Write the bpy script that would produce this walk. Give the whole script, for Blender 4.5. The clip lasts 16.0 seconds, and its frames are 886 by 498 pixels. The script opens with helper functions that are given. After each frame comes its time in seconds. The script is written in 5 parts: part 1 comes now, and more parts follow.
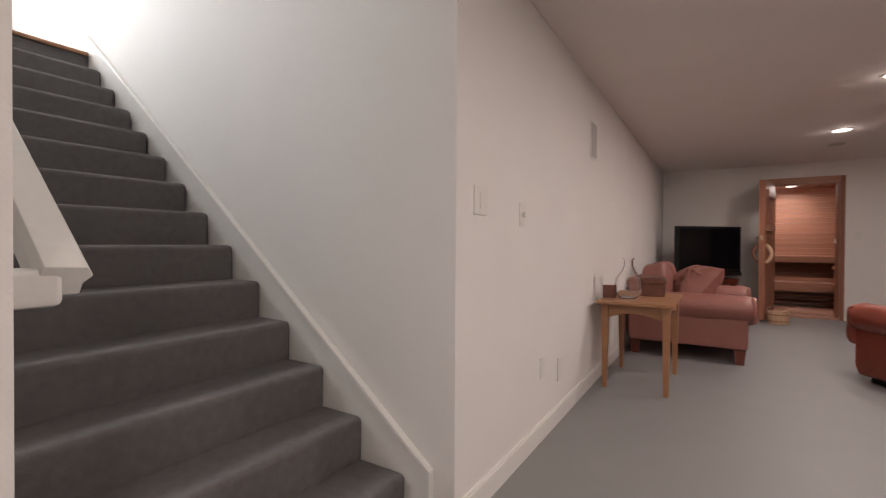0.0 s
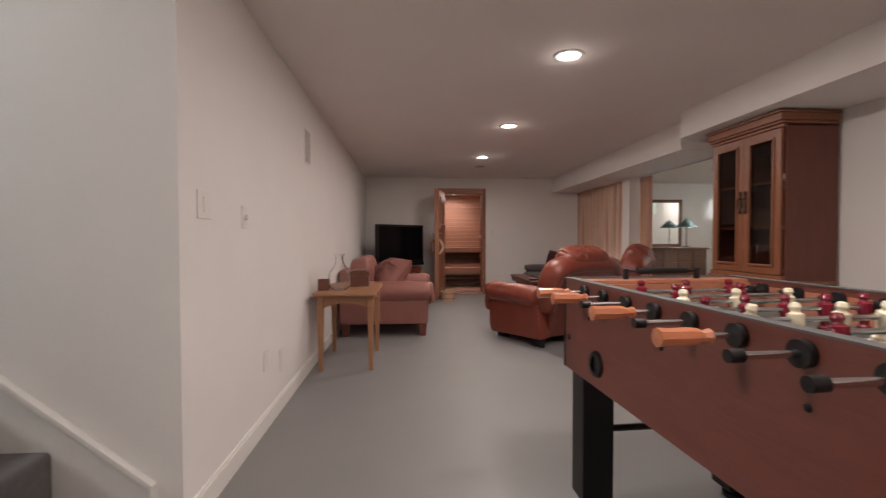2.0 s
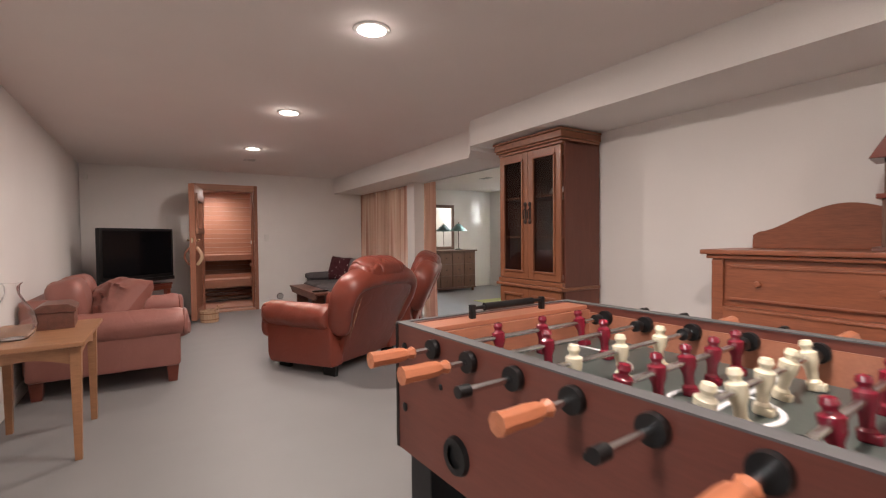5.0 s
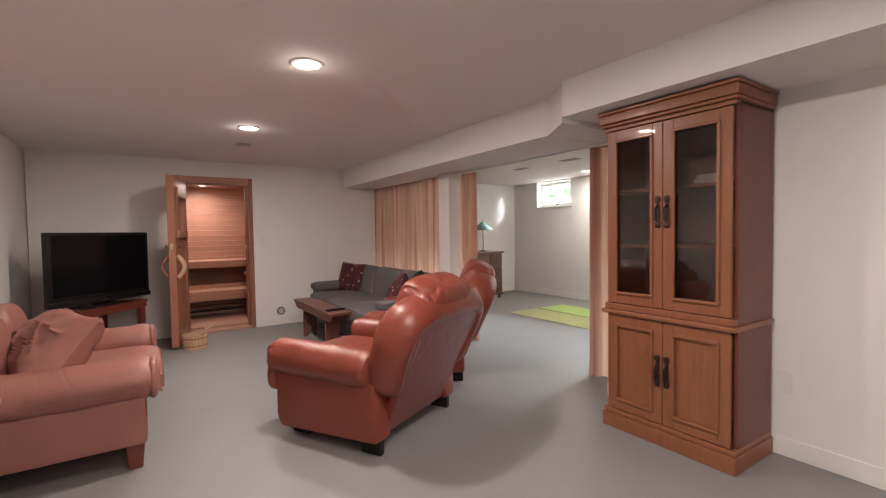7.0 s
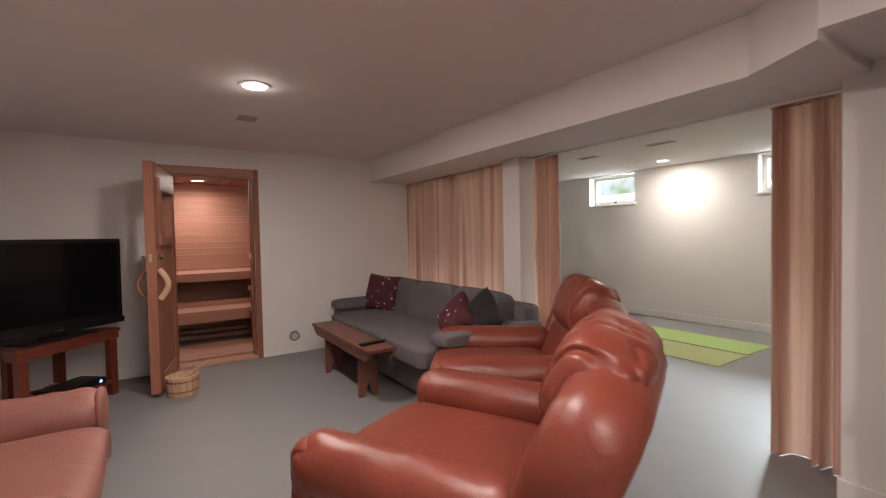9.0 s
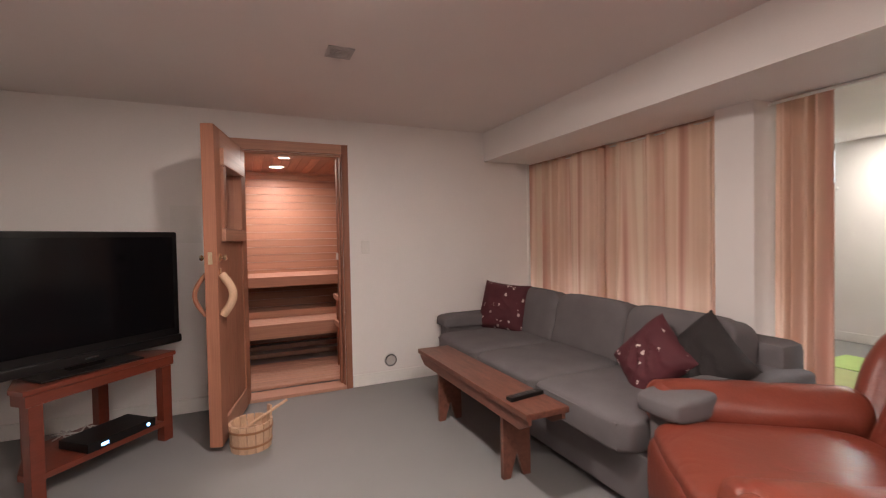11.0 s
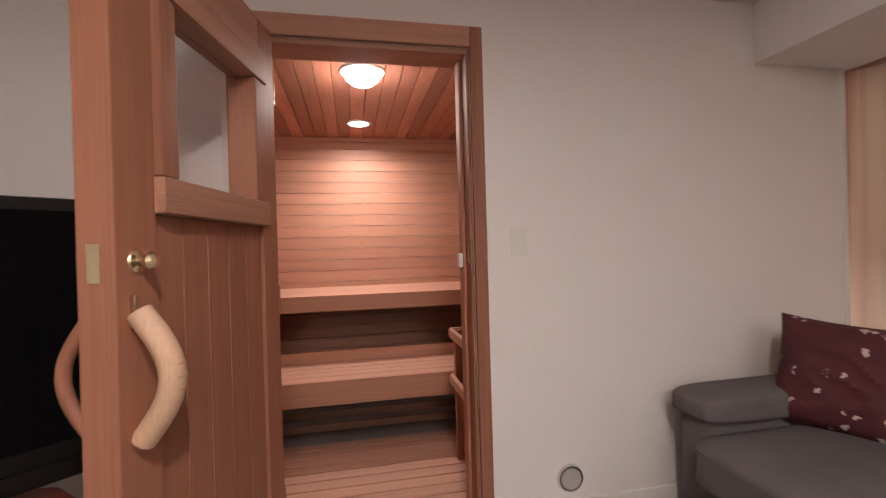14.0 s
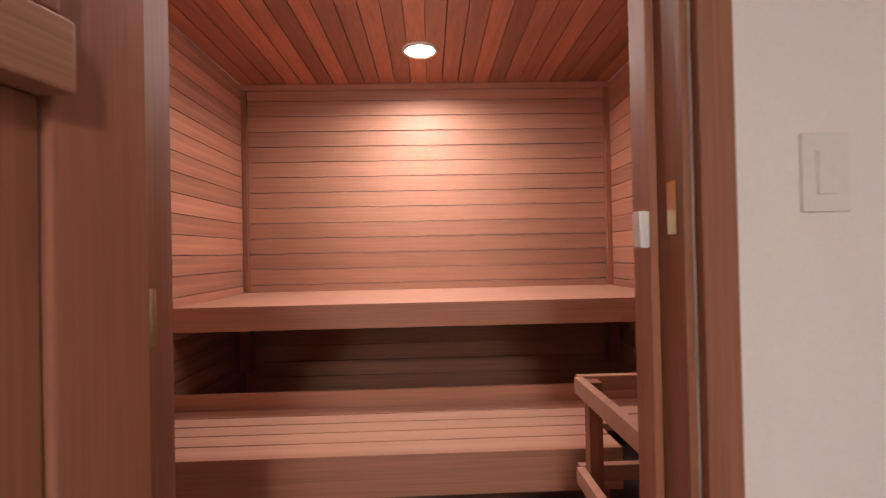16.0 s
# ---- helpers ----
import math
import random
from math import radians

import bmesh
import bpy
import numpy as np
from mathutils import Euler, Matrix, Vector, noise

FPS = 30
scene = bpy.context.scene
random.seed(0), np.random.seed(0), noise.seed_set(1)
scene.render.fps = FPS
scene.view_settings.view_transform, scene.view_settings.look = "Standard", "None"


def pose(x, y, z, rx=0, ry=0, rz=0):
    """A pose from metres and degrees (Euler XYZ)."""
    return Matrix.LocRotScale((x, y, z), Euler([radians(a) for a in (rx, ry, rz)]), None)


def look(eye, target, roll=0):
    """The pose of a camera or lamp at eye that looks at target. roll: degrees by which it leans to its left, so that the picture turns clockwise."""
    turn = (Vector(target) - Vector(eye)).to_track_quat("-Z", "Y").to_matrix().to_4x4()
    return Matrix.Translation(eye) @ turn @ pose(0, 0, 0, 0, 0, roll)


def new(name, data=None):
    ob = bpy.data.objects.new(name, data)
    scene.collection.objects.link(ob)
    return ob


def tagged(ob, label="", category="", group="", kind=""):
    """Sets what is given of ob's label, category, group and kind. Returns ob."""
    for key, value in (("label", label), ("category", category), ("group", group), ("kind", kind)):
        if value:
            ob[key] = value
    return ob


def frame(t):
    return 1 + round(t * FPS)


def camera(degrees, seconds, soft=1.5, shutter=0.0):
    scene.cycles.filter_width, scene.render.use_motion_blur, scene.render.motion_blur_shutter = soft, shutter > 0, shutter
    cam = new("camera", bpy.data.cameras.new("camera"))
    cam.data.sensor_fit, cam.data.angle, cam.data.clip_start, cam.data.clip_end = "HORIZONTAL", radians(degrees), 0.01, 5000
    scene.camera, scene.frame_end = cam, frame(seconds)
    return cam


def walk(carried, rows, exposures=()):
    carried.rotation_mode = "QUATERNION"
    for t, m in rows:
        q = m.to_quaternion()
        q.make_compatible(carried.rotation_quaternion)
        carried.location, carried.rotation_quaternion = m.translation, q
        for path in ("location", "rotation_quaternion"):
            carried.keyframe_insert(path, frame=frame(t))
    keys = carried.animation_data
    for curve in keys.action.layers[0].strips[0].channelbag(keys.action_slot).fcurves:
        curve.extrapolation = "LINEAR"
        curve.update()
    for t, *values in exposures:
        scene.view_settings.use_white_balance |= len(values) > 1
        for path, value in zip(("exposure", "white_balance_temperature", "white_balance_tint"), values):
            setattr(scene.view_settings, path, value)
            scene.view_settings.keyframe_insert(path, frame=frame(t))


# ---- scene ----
cam = camera(89.7, 16.0, soft=1.15, shutter=0.35)
PATH = [
    (0, (0.3, 0.051, 1.069), (-0.771, 1.74, 1.047), 0.3),
    (0.5, (0.31, -0.059, 1.119), (-0.563, 1.739, 1.081), 0.1),
    (1, (0.299, -0.137, 1.115), (-0.284, 1.776, 1.081), -0.1),
    (1.5, (0.31, -0.186, 1.117), (0.085, 1.801, 1.076), -0.0),
    (2, (0.314, -0.225, 1.105), (0.447, 1.77, 1.058), -0.1),
    (2.5, (0.323, -0.258, 1.118), (0.748, 1.696, 1.068), -0.0),
    (3, (0.331, -0.27, 1.138), (0.995, 1.616, 1.088), -0.3),
    (5.5, (0.397, 0.753, 1.244), (1.478, 2.434, 1.187), -0.6),
    (6, (0.458, 1.1, 1.297), (1.542, 2.779, 1.231), -0.8),
    (6.5, (0.478, 1.459, 1.296), (1.57, 3.134, 1.222), -1.0),
    (7, (0.525, 1.818, 1.295), (1.623, 3.488, 1.222), -0.9),
    (7.5, (0.609, 2.18, 1.309), (1.711, 3.847, 1.235), -0.9),
    (8, (0.654, 2.547, 1.328), (1.761, 4.211, 1.252), -0.9),
    (8.5, (0.692, 2.903, 1.343), (1.808, 4.562, 1.269), -1.0),
    (9, (0.761, 3.253, 1.314), (1.847, 4.932, 1.257), -1.2),
    (9.5, (0.8, 3.634, 1.292), (1.82, 5.354, 1.238), -1.4),
    (12, (1.005, 5.371, 1.239), (1.661, 7.26, 1.209), -1.3),
    (12.5, (1.038, 5.736, 1.212), (1.622, 7.649, 1.188), -1.6),
    (13, (1.091, 6.094, 1.206), (1.65, 8.014, 1.182), -1.4),
    (13.5, (1.166, 6.421, 1.192), (1.66, 8.359, 1.182), -1.5),
    (14, (1.201, 6.758, 1.195), (1.601, 8.717, 1.189), -1.6),
    (14.5, (1.259, 7.066, 1.188), (1.574, 9.041, 1.187), -1.7),
    (15, (1.309, 7.359, 1.173), (1.532, 9.346, 1.174), -1.5),
    (15.5, (1.311, 7.642, 1.143), (1.428, 9.638, 1.148), -1.6),
    (16, (1.307, 7.884, 1.109), (1.364, 9.883, 1.127), -1.2),
]
walk(cam, [(t, look(eye, target, roll)) for t, eye, target, roll in PATH], exposures=[(0, -0.58), (3, -0.54), (5.5, -0.03), (7.0, 0.05), (9.5, -0.29), (12.0, 0.5), (14.0, 0.34), (15.0, 0.27), (16.0, 0.42)])

# ---- world and light ----
CEIL = 2.30
world = bpy.data.worlds.new("world")
scene.world = world
world.use_nodes = True
wn = world.node_tree
sky = wn.nodes.new("ShaderNodeTexSky")
sky.sky_type, sky.sun_disc = "NISHITA", False
sky.sun_elevation, sky.sun_rotation = radians(40), radians(120)
wn.nodes["Background"].inputs["Strength"].default_value = 0.12
wn.links.new(sky.outputs[0], wn.nodes["Background"].inputs[0])

WARM = (1.0, 0.872, 0.815)
CAN_WATTS, BACK_WATTS, SAUNA_WATTS, DAY_WATTS = 34.0, 27.0, 13.0, 560.0


def area_lamp(name, eye, target, watts, size, color, size_y=None, spread=180):
    data = bpy.data.lights.new(name, "AREA")
    data.energy, data.color, data.size, data.spread = watts, color, size, radians(spread)
    data.shape = "DISK"
    if size_y:
        data.shape, data.size_y = "RECTANGLE", size_y
    ob = new(name, data)
    ob.matrix_world = look(eye, target)
    return ob


def bulb(name, eye, watts, radius, color):
    data = bpy.data.lights.new(name, "POINT")
    data.energy, data.color, data.shadow_soft_size = watts, color, radius
    ob = new(name, data)
    ob.location = eye
    return ob


LAMP_YS = (-1.0, 0.83, 2.65, 4.47, 6.30)
LAMP_X = 1.33
for y in LAMP_YS:
    area_lamp("can_lamp", (LAMP_X, y, CEIL - 0.012), (LAMP_X, y, 0), CAN_WATTS * 0.95, 0.11, WARM)
    bulb("can_lens_lamp", (LAMP_X, y, CEIL - 0.034), CAN_WATTS * 0.045, 0.027, WARM)
# The lamp at y 4.6 is assumed, out of view, added to brighten the room.
for y in (4.6, 6.8):
    area_lamp("back_room_lamp", (6.72, y, CEIL - 0.012), (6.72, y, 0), BACK_WATTS * 0.9, 0.13, (1.0, 0.93, 0.86))
    bulb("back_room_lens_lamp", (6.72, y, CEIL - 0.034), BACK_WATTS * 0.03, 0.027, (1.0, 0.93, 0.86))
bulb("sauna_dome_lamp", (1.28, 9.157, 2.0), SAUNA_WATTS * 0.48, 0.05, WARM)
area_lamp("sauna_disc_lamp", (1.275, 10.13, 2.122), (1.275, 10.13, 0), SAUNA_WATTS, 0.12, WARM, spread=165)
for y in (8.04, 5.42):
    area_lamp("window_daylight", (8.6, y, 2.78), (6.3, y, 1.60), DAY_WATTS, 0.8, (0.88, 0.95, 1.0), size_y=0.42)
area_lamp("stair_daylight", (-5.4, 0.75, 4.2), (-1.0, 1.3, 1.5), 116, 1.0, (0.93, 0.96, 1.0), size_y=1.3, spread=110)


# ---- materials ----
def material(name, color, rough=0.6, metal=0.0, vary=0.12, scale=8.0, fine=60.0, bump=0.15, stretch=(1, 1, 1), spec=0.5, random_tint=0.0, coat=0.0):
    m = bpy.data.materials.new(name)
    m.use_nodes = True
    n, l = m.node_tree.nodes, m.node_tree.links
    b = n["Principled BSDF"]
    b.inputs["Roughness"].default_value, b.inputs["Metallic"].default_value = rough, metal
    b.inputs["Specular IOR Level"].default_value = spec
    b.inputs["Coat Weight"].default_value = coat
    tc, mp = n.new("ShaderNodeTexCoord"), n.new("ShaderNodeMapping")
    mp.inputs["Scale"].default_value = stretch
    l.new(tc.outputs["Object"], mp.inputs[0])
    big, small = n.new("ShaderNodeTexNoise"), n.new("ShaderNodeTexNoise")
    big.inputs["Scale"].default_value, small.inputs["Scale"].default_value = scale, fine
    big.inputs["Detail"].default_value = 4
    l.new(mp.outputs[0], big.inputs[0]), l.new(mp.outputs[0], small.inputs[0])
    add = n.new("ShaderNodeMath")
    add.operation = "ADD"
    l.new(big.outputs[0], add.inputs[0]), l.new(small.outputs[0], add.inputs[1])
    value = add.outputs[0]
    if random_tint:
        info, mul, add2 = n.new("ShaderNodeObjectInfo"), n.new("ShaderNodeMath"), n.new("ShaderNodeMath")
        mul.operation, add2.operation = "MULTIPLY_ADD", "ADD"
        mul.inputs[1].default_value, mul.inputs[2].default_value = random_tint, -random_tint / 2
        l.new(info.outputs["Random"], mul.inputs[0])
        l.new(mul.outputs[0], add2.inputs[0]), l.new(value, add2.inputs[1])
        value = add2.outputs[0]
    ramp = n.new("ShaderNodeMapRange")
    ramp.inputs["From Min"].default_value, ramp.inputs["From Max"].default_value = 0.6, 1.4
    ramp.inputs["To Min"].default_value, ramp.inputs["To Max"].default_value = 1 - vary, 1 + vary
    ramp.clamp = False
    l.new(value, ramp.inputs[0])
    mix = n.new("ShaderNodeVectorMath")
    mix.operation = "SCALE"
    mix.inputs[0].default_value = color
    l.new(ramp.outputs[0], mix.inputs["Scale"])
    l.new(mix.outputs[0], b.inputs["Base Color"])
    if bump:
        bp = n.new("ShaderNodeBump")
        bp.inputs["Strength"].default_value, bp.inputs["Distance"].default_value = bump, 0.004
        l.new(add.outputs[0], bp.inputs["Height"])
        l.new(bp.outputs[0], b.inputs["Normal"])
    return m


def emitter(name, color, strength):
    m = bpy.data.materials.new(name)
    m.use_nodes = True
    b = m.node_tree.nodes["Principled BSDF"]
    b.inputs["Base Color"].default_value = (0.8, 0.8, 0.8, 1)
    b.inputs["Emission Color"].default_value = (*color, 1)
    b.inputs["Emission Strength"].default_value = strength
    return m


def clear_glass(name, color=(1, 1, 1), rough=0.0):
    m = bpy.data.materials.new(name)
    m.use_nodes = True
    b = m.node_tree.nodes["Principled BSDF"]
    b.inputs["Base Color"].default_value = (*color, 1)
    b.inputs["Transmission Weight"].default_value = 1.0
    b.inputs["Roughness"].default_value = rough
    b.inputs["IOR"].default_value = 1.45
    return m


def curtain_cloth():
    """Woven cloth with broad vertical bands of peach, tan and rust, which lets some light through."""
    m = bpy.data.materials.new("curtain_cloth")
    m.use_nodes = True
    n, l = m.node_tree.nodes, m.node_tree.links
    tc, mp, ns, cr = n.new("ShaderNodeTexCoord"), n.new("ShaderNodeMapping"), n.new("ShaderNodeTexNoise"), n.new("ShaderNodeValToRGB")
    mp.inputs["Scale"].default_value = (0.0, 4.2, 0.08)
    ns.inputs["Scale"].default_value, ns.inputs["Detail"].default_value = 1.6, 3
    l.new(tc.outputs["Object"], mp.inputs[0]), l.new(mp.outputs[0], ns.inputs[0]), l.new(ns.outputs[0], cr.inputs[0])
    e = cr.color_ramp.elements
    e[0].position, e[0].color = 0.34, (0.36, 0.165, 0.12, 1)
    e[1].position, e[1].color = 0.64, (0.72, 0.54, 0.42, 1)
    for p, c in ((0.42, (0.58, 0.32, 0.25, 1)), (0.50, (0.72, 0.50, 0.39, 1)), (0.57, (0.64, 0.42, 0.32, 1))):
        x = e.new(p)
        x.color = c
    fine, bp = n.new("ShaderNodeTexNoise"), n.new("ShaderNodeBump")
    fine.inputs["Scale"].default_value = 400
    l.new(tc.outputs["Object"], fine.inputs[0]), l.new(fine.outputs[0], bp.inputs["Height"])
    bp.inputs["Strength"].default_value, bp.inputs["Distance"].default_value = 0.2, 0.002
    d, t, mx = n.new("ShaderNodeBsdfDiffuse"), n.new("ShaderNodeBsdfTranslucent"), n.new("ShaderNodeMixShader")
    mx.inputs[0].default_value = 0.48
    for s in (d, t):
        l.new(cr.outputs[0], s.inputs["Color"]), l.new(bp.outputs[0], s.inputs["Normal"])
    l.new(d.outputs[0], mx.inputs[1]), l.new(t.outputs[0], mx.inputs[2])
    l.new(mx.outputs[0], n["Material Output"].inputs["Surface"])
    return m


def spotted_cloth():
    """Wine-red cloth with small scattered pale blossoms."""
    m = material("spotted_cloth", (0.075, 0.012, 0.018), 0.8, vary=0.2, fine=200, bump=0.3)
    n, l = m.node_tree.nodes, m.node_tree.links
    tc, vo, lt, mx = n.new("ShaderNodeTexCoord"), n.new("ShaderNodeTexVoronoi"), n.new("ShaderNodeMath"), n.new("ShaderNodeMix")
    ns, ad = n.new("ShaderNodeTexNoise"), n.new("ShaderNodeVectorMath")
    ns.inputs["Scale"].default_value = 60
    sc = n.new("ShaderNodeVectorMath")
    sc.operation = "SCALE"
    sc.inputs["Scale"].default_value = 0.035
    l.new(tc.outputs["Object"], ns.inputs[0]), l.new(ns.outputs["Color"], sc.inputs[0])
    l.new(tc.outputs["Object"], ad.inputs[0]), l.new(sc.outputs[0], ad.inputs[1])
    vo.inputs["Scale"].default_value = 16
    l.new(ad.outputs[0], vo.inputs["Vector"])
    lt.operation, lt.inputs[1].default_value = "LESS_THAN", 0.2
    l.new(vo.outputs["Distance"], lt.inputs[0])
    mx.data_type = "RGBA"
    b = n["Principled BSDF"]
    old = b.inputs["Base Color"].links[0].from_socket
    l.new(lt.outputs[0], mx.inputs["Factor"]), l.new(old, mx.inputs[6])
    mx.inputs[7].default_value = (0.55, 0.45, 0.42, 1)
    l.new(mx.outputs[2], b.inputs["Base Color"])
    return m


def outdoors():
    m = bpy.data.materials.new("garden_backdrop")
    m.use_nodes = True
    n, l = m.node_tree.nodes, m.node_tree.links
    tc, ns, cr, em = n.new("ShaderNodeTexCoord"), n.new("ShaderNodeTexNoise"), n.new("ShaderNodeValToRGB"), n.new("ShaderNodeEmission")
    ns.inputs["Scale"].default_value, ns.inputs["Detail"].default_value = 3.0, 6
    l.new(tc.outputs["Object"], ns.inputs[0]), l.new(ns.outputs[0], cr.inputs[0])
    cr.color_ramp.elements[0].position, cr.color_ramp.elements[0].color = 0.38, (0.42, 0.56, 0.34, 1)
    cr.color_ramp.elements[1].position, cr.color_ramp.elements[1].color = 0.62, (0.85, 0.95, 1.0, 1)
    em.inputs["Strength"].default_value = 1.4
    l.new(cr.outputs[0], em.inputs[0]), l.new(em.outputs[0], n["Material Output"].inputs[0])
    return m


PAINT = material("wall_paint", (0.77, 0.74, 0.71), 0.75, vary=0.03, scale=2.5, fine=180, bump=0.12)
CEILING = material("ceiling_paint", (0.76, 0.70, 0.665), 0.85, vary=0.03, scale=2, fine=220, bump=0.15)
TRIM = material("white_trim_paint", (0.78, 0.76, 0.72), 0.38, vary=0.03, scale=5, fine=50, bump=0.05)
FLOOR = material("grey_floor", (0.228, 0.222, 0.219), 0.5, vary=0.06, scale=3, fine=240, bump=0.12)
CARPET = material("grey_carpet", (0.165, 0.153, 0.15), 0.95, vary=0.16, scale=30, fine=420, bump=0.9, spec=0.1)
CEDAR = material("cedar_boards", (0.43, 0.222, 0.148), 0.5, vary=0.18, scale=3, fine=14, bump=0.02, stretch=(0.22, 14, 14), random_tint=0.6, spec=0.35)
CEDAR_Y = material("cedar_side_boards", (0.46, 0.22, 0.15), 0.5, vary=0.22, scale=3, fine=14, bump=0.02, stretch=(14, 0.22, 14), random_tint=0.8, spec=0.35)
# Upright grain; base colour darkened because the open door face gets less light.
CEDAR_UP_SHADED = material("cedar_upright_shaded", (0.31, 0.132, 0.08), 0.55, vary=0.2, scale=3, fine=14, bump=0.03, stretch=(14, 14, 0.3), random_tint=0.6, spec=0.35)
BENCHWOOD = material("pale_bench_wood", (0.50, 0.27, 0.19), 0.55, vary=0.14, scale=3, fine=14, bump=0.03, stretch=(0.22, 14, 14), random_tint=0.4)
PALEWOOD = material("pale_pine", (0.58, 0.38, 0.25), 0.5, vary=0.14, scale=6, fine=40, bump=0.08, stretch=(4, 4, 1))
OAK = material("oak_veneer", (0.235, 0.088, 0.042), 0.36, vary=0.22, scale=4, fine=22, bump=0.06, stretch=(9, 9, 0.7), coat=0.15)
# Same oak grain in a darker tone, for cabinet sides, back and floor board.
OAK_SIDE = material("oak_side_darker", (0.135, 0.042, 0.026), 0.4, vary=0.18, scale=4, fine=22, bump=0.05, stretch=(9, 9, 0.7))
HUTCH = material("reddish_pine", (0.25, 0.078, 0.036), 0.38, vary=0.22, scale=4, fine=22, bump=0.06, stretch=(6, 0.8, 7), coat=0.15)
TABLEWOOD = material("honey_wood", (0.34, 0.165, 0.082), 0.42, vary=0.18, scale=4, fine=24, bump=0.05, stretch=(1, 6, 6))
BENCHBROWN = material("worn_brown_wood", (0.15, 0.058, 0.039), 0.4, vary=0.45, scale=5, fine=26, bump=0.15, stretch=(7, 0.9, 7))
REDWOOD = material("red_stained_wood", (0.16, 0.036, 0.021), 0.3, vary=0.2, scale=4, fine=24, bump=0.05, stretch=(1, 6, 6), coat=0.2)
DRESSERWOOD = material("walnut_wood", (0.12, 0.058, 0.035), 0.4, vary=0.3, scale=4, fine=24, bump=0.06, stretch=(7, 7, 1))
def creased(m, scale, depth):
    """Adds soft creases to a leather, on top of its grain."""
    n, l = m.node_tree.nodes, m.node_tree.links
    b = n["Principled BSDF"]
    tc, ns, sub, ab, ra, bp = (n.new("ShaderNode" + k) for k in ("TexCoord", "TexNoise", "Math", "Math", "MapRange", "Bump"))
    ns.inputs["Scale"].default_value, ns.inputs["Detail"].default_value, ns.inputs["Distortion"].default_value = scale, 2, 0.6
    sub.operation, ab.operation = "SUBTRACT", "ABSOLUTE"
    sub.inputs[1].default_value = 0.5
    ra.inputs["From Max"].default_value = 0.09
    ra.interpolation_type = "SMOOTHSTEP"
    l.new(tc.outputs["Object"], ns.inputs[0]), l.new(ns.outputs[0], sub.inputs[0]), l.new(sub.outputs[0], ab.inputs[0]), l.new(ab.outputs[0], ra.inputs[0])
    l.new(ra.outputs[0], bp.inputs["Height"])
    bp.inputs["Strength"].default_value, bp.inputs["Distance"].default_value = 0.5, depth
    l.new(b.inputs["Normal"].links[0].from_socket, bp.inputs["Normal"]), l.new(bp.outputs[0], b.inputs["Normal"])
    return m


LEATHER = material("rust_leather", (0.20, 0.043, 0.026), 0.37, vary=0.14, scale=5, fine=130, bump=0.22)
SALMON = material("salmon_leather", (0.285, 0.116, 0.093), 0.45, vary=0.12, scale=5, fine=130, bump=0.22)
creased(LEATHER, 4.5, 0.0016), creased(SALMON, 4.5, 0.002)
GREYCLOTH = material("grey_upholstery", (0.135, 0.122, 0.124), 0.9, vary=0.16, scale=6, fine=300, bump=0.4, spec=0.2)
BLACKCLOTH = material("black_cloth", (0.018, 0.014, 0.014), 0.9, vary=0.2, fine=200, bump=0.3)
FOOSWOOD = material("foosball_veneer", (0.13, 0.036, 0.024), 0.36, vary=0.14, scale=3, fine=20, bump=0.03, stretch=(7, 0.8, 7))
FOOSTOP = material("foosball_orange_veneer", (0.34, 0.132, 0.076), 0.36, vary=0.14, scale=3, fine=20, bump=0.03, stretch=(0.8, 7, 7))
ORANGEWOOD = material("turned_orange_wood", (0.42, 0.145, 0.07), 0.3, vary=0.15, scale=8, fine=40, bump=0.04, stretch=(1, 6, 6))
FELT = material("green_grey_field", (0.055, 0.068, 0.062), 0.35, vary=0.1, bump=0.03)
GREYEDGE = material("grey_edge_trim", (0.085, 0.082, 0.082), 0.5, vary=0.08, bump=0.05)
CHROME = material("chrome", (0.72, 0.72, 0.72), 0.18, metal=1.0, vary=0.05, bump=0.0)
BRASS = material("brass", (0.66, 0.55, 0.38), 0.25, metal=1.0, vary=0.08, bump=0.0)
BLACK = material("black_plastic", (0.009, 0.008, 0.008), 0.38, vary=0.1, bump=0.05, spec=0.3)
DARKMETAL = material("dark_bronze", (0.045, 0.032, 0.026), 0.45, metal=0.7, vary=0.2, bump=0.1)
SCREEN = material("tv_screen", (0.004, 0.004, 0.005), 0.14, vary=0.05, bump=0.0, spec=0.25)
REDPLAY = material("red_figure_plastic", (0.17, 0.010, 0.022), 0.2, vary=0.05, bump=0.0)
CREAMPLAY = material("cream_figure_plastic", (0.66, 0.58, 0.42), 0.3, vary=0.06, bump=0.0)
WHITEPLASTIC = material("white_plastic", (0.72, 0.70, 0.66), 0.4, vary=0.03, bump=0.02)
WHITELINE = material("white_line", (0.75, 0.75, 0.75), 0.5, vary=0.04, bump=0.0)
TEAL = material("teal_shade", (0.11, 0.20, 0.18), 0.6, vary=0.12, bump=0.1)
MAT_OLIVE = material("pale_green_foam", (0.42, 0.45, 0.20), 0.8, vary=0.06, fine=150, bump=0.2)
MAT_GREEN = material("bright_green_foam", (0.40, 0.55, 0.18), 0.8, vary=0.06, fine=150, bump=0.2)
STONE = material("heater_stone", (0.07, 0.065, 0.062), 0.8, vary=0.3, scale=12, bump=0.5)
VENTGREY = material("vent_grey", (0.45, 0.42, 0.40), 0.5, vary=0.05, bump=0.03)
MIRROR = material("mirror_silver", (0.92, 0.93, 0.93), 0.09, metal=1.0, vary=0.01, bump=0.0)
GLASS = clear_glass("clear_glass")
SMOKE = bpy.data.materials.new("cabinet_glass")
SMOKE.use_nodes = True
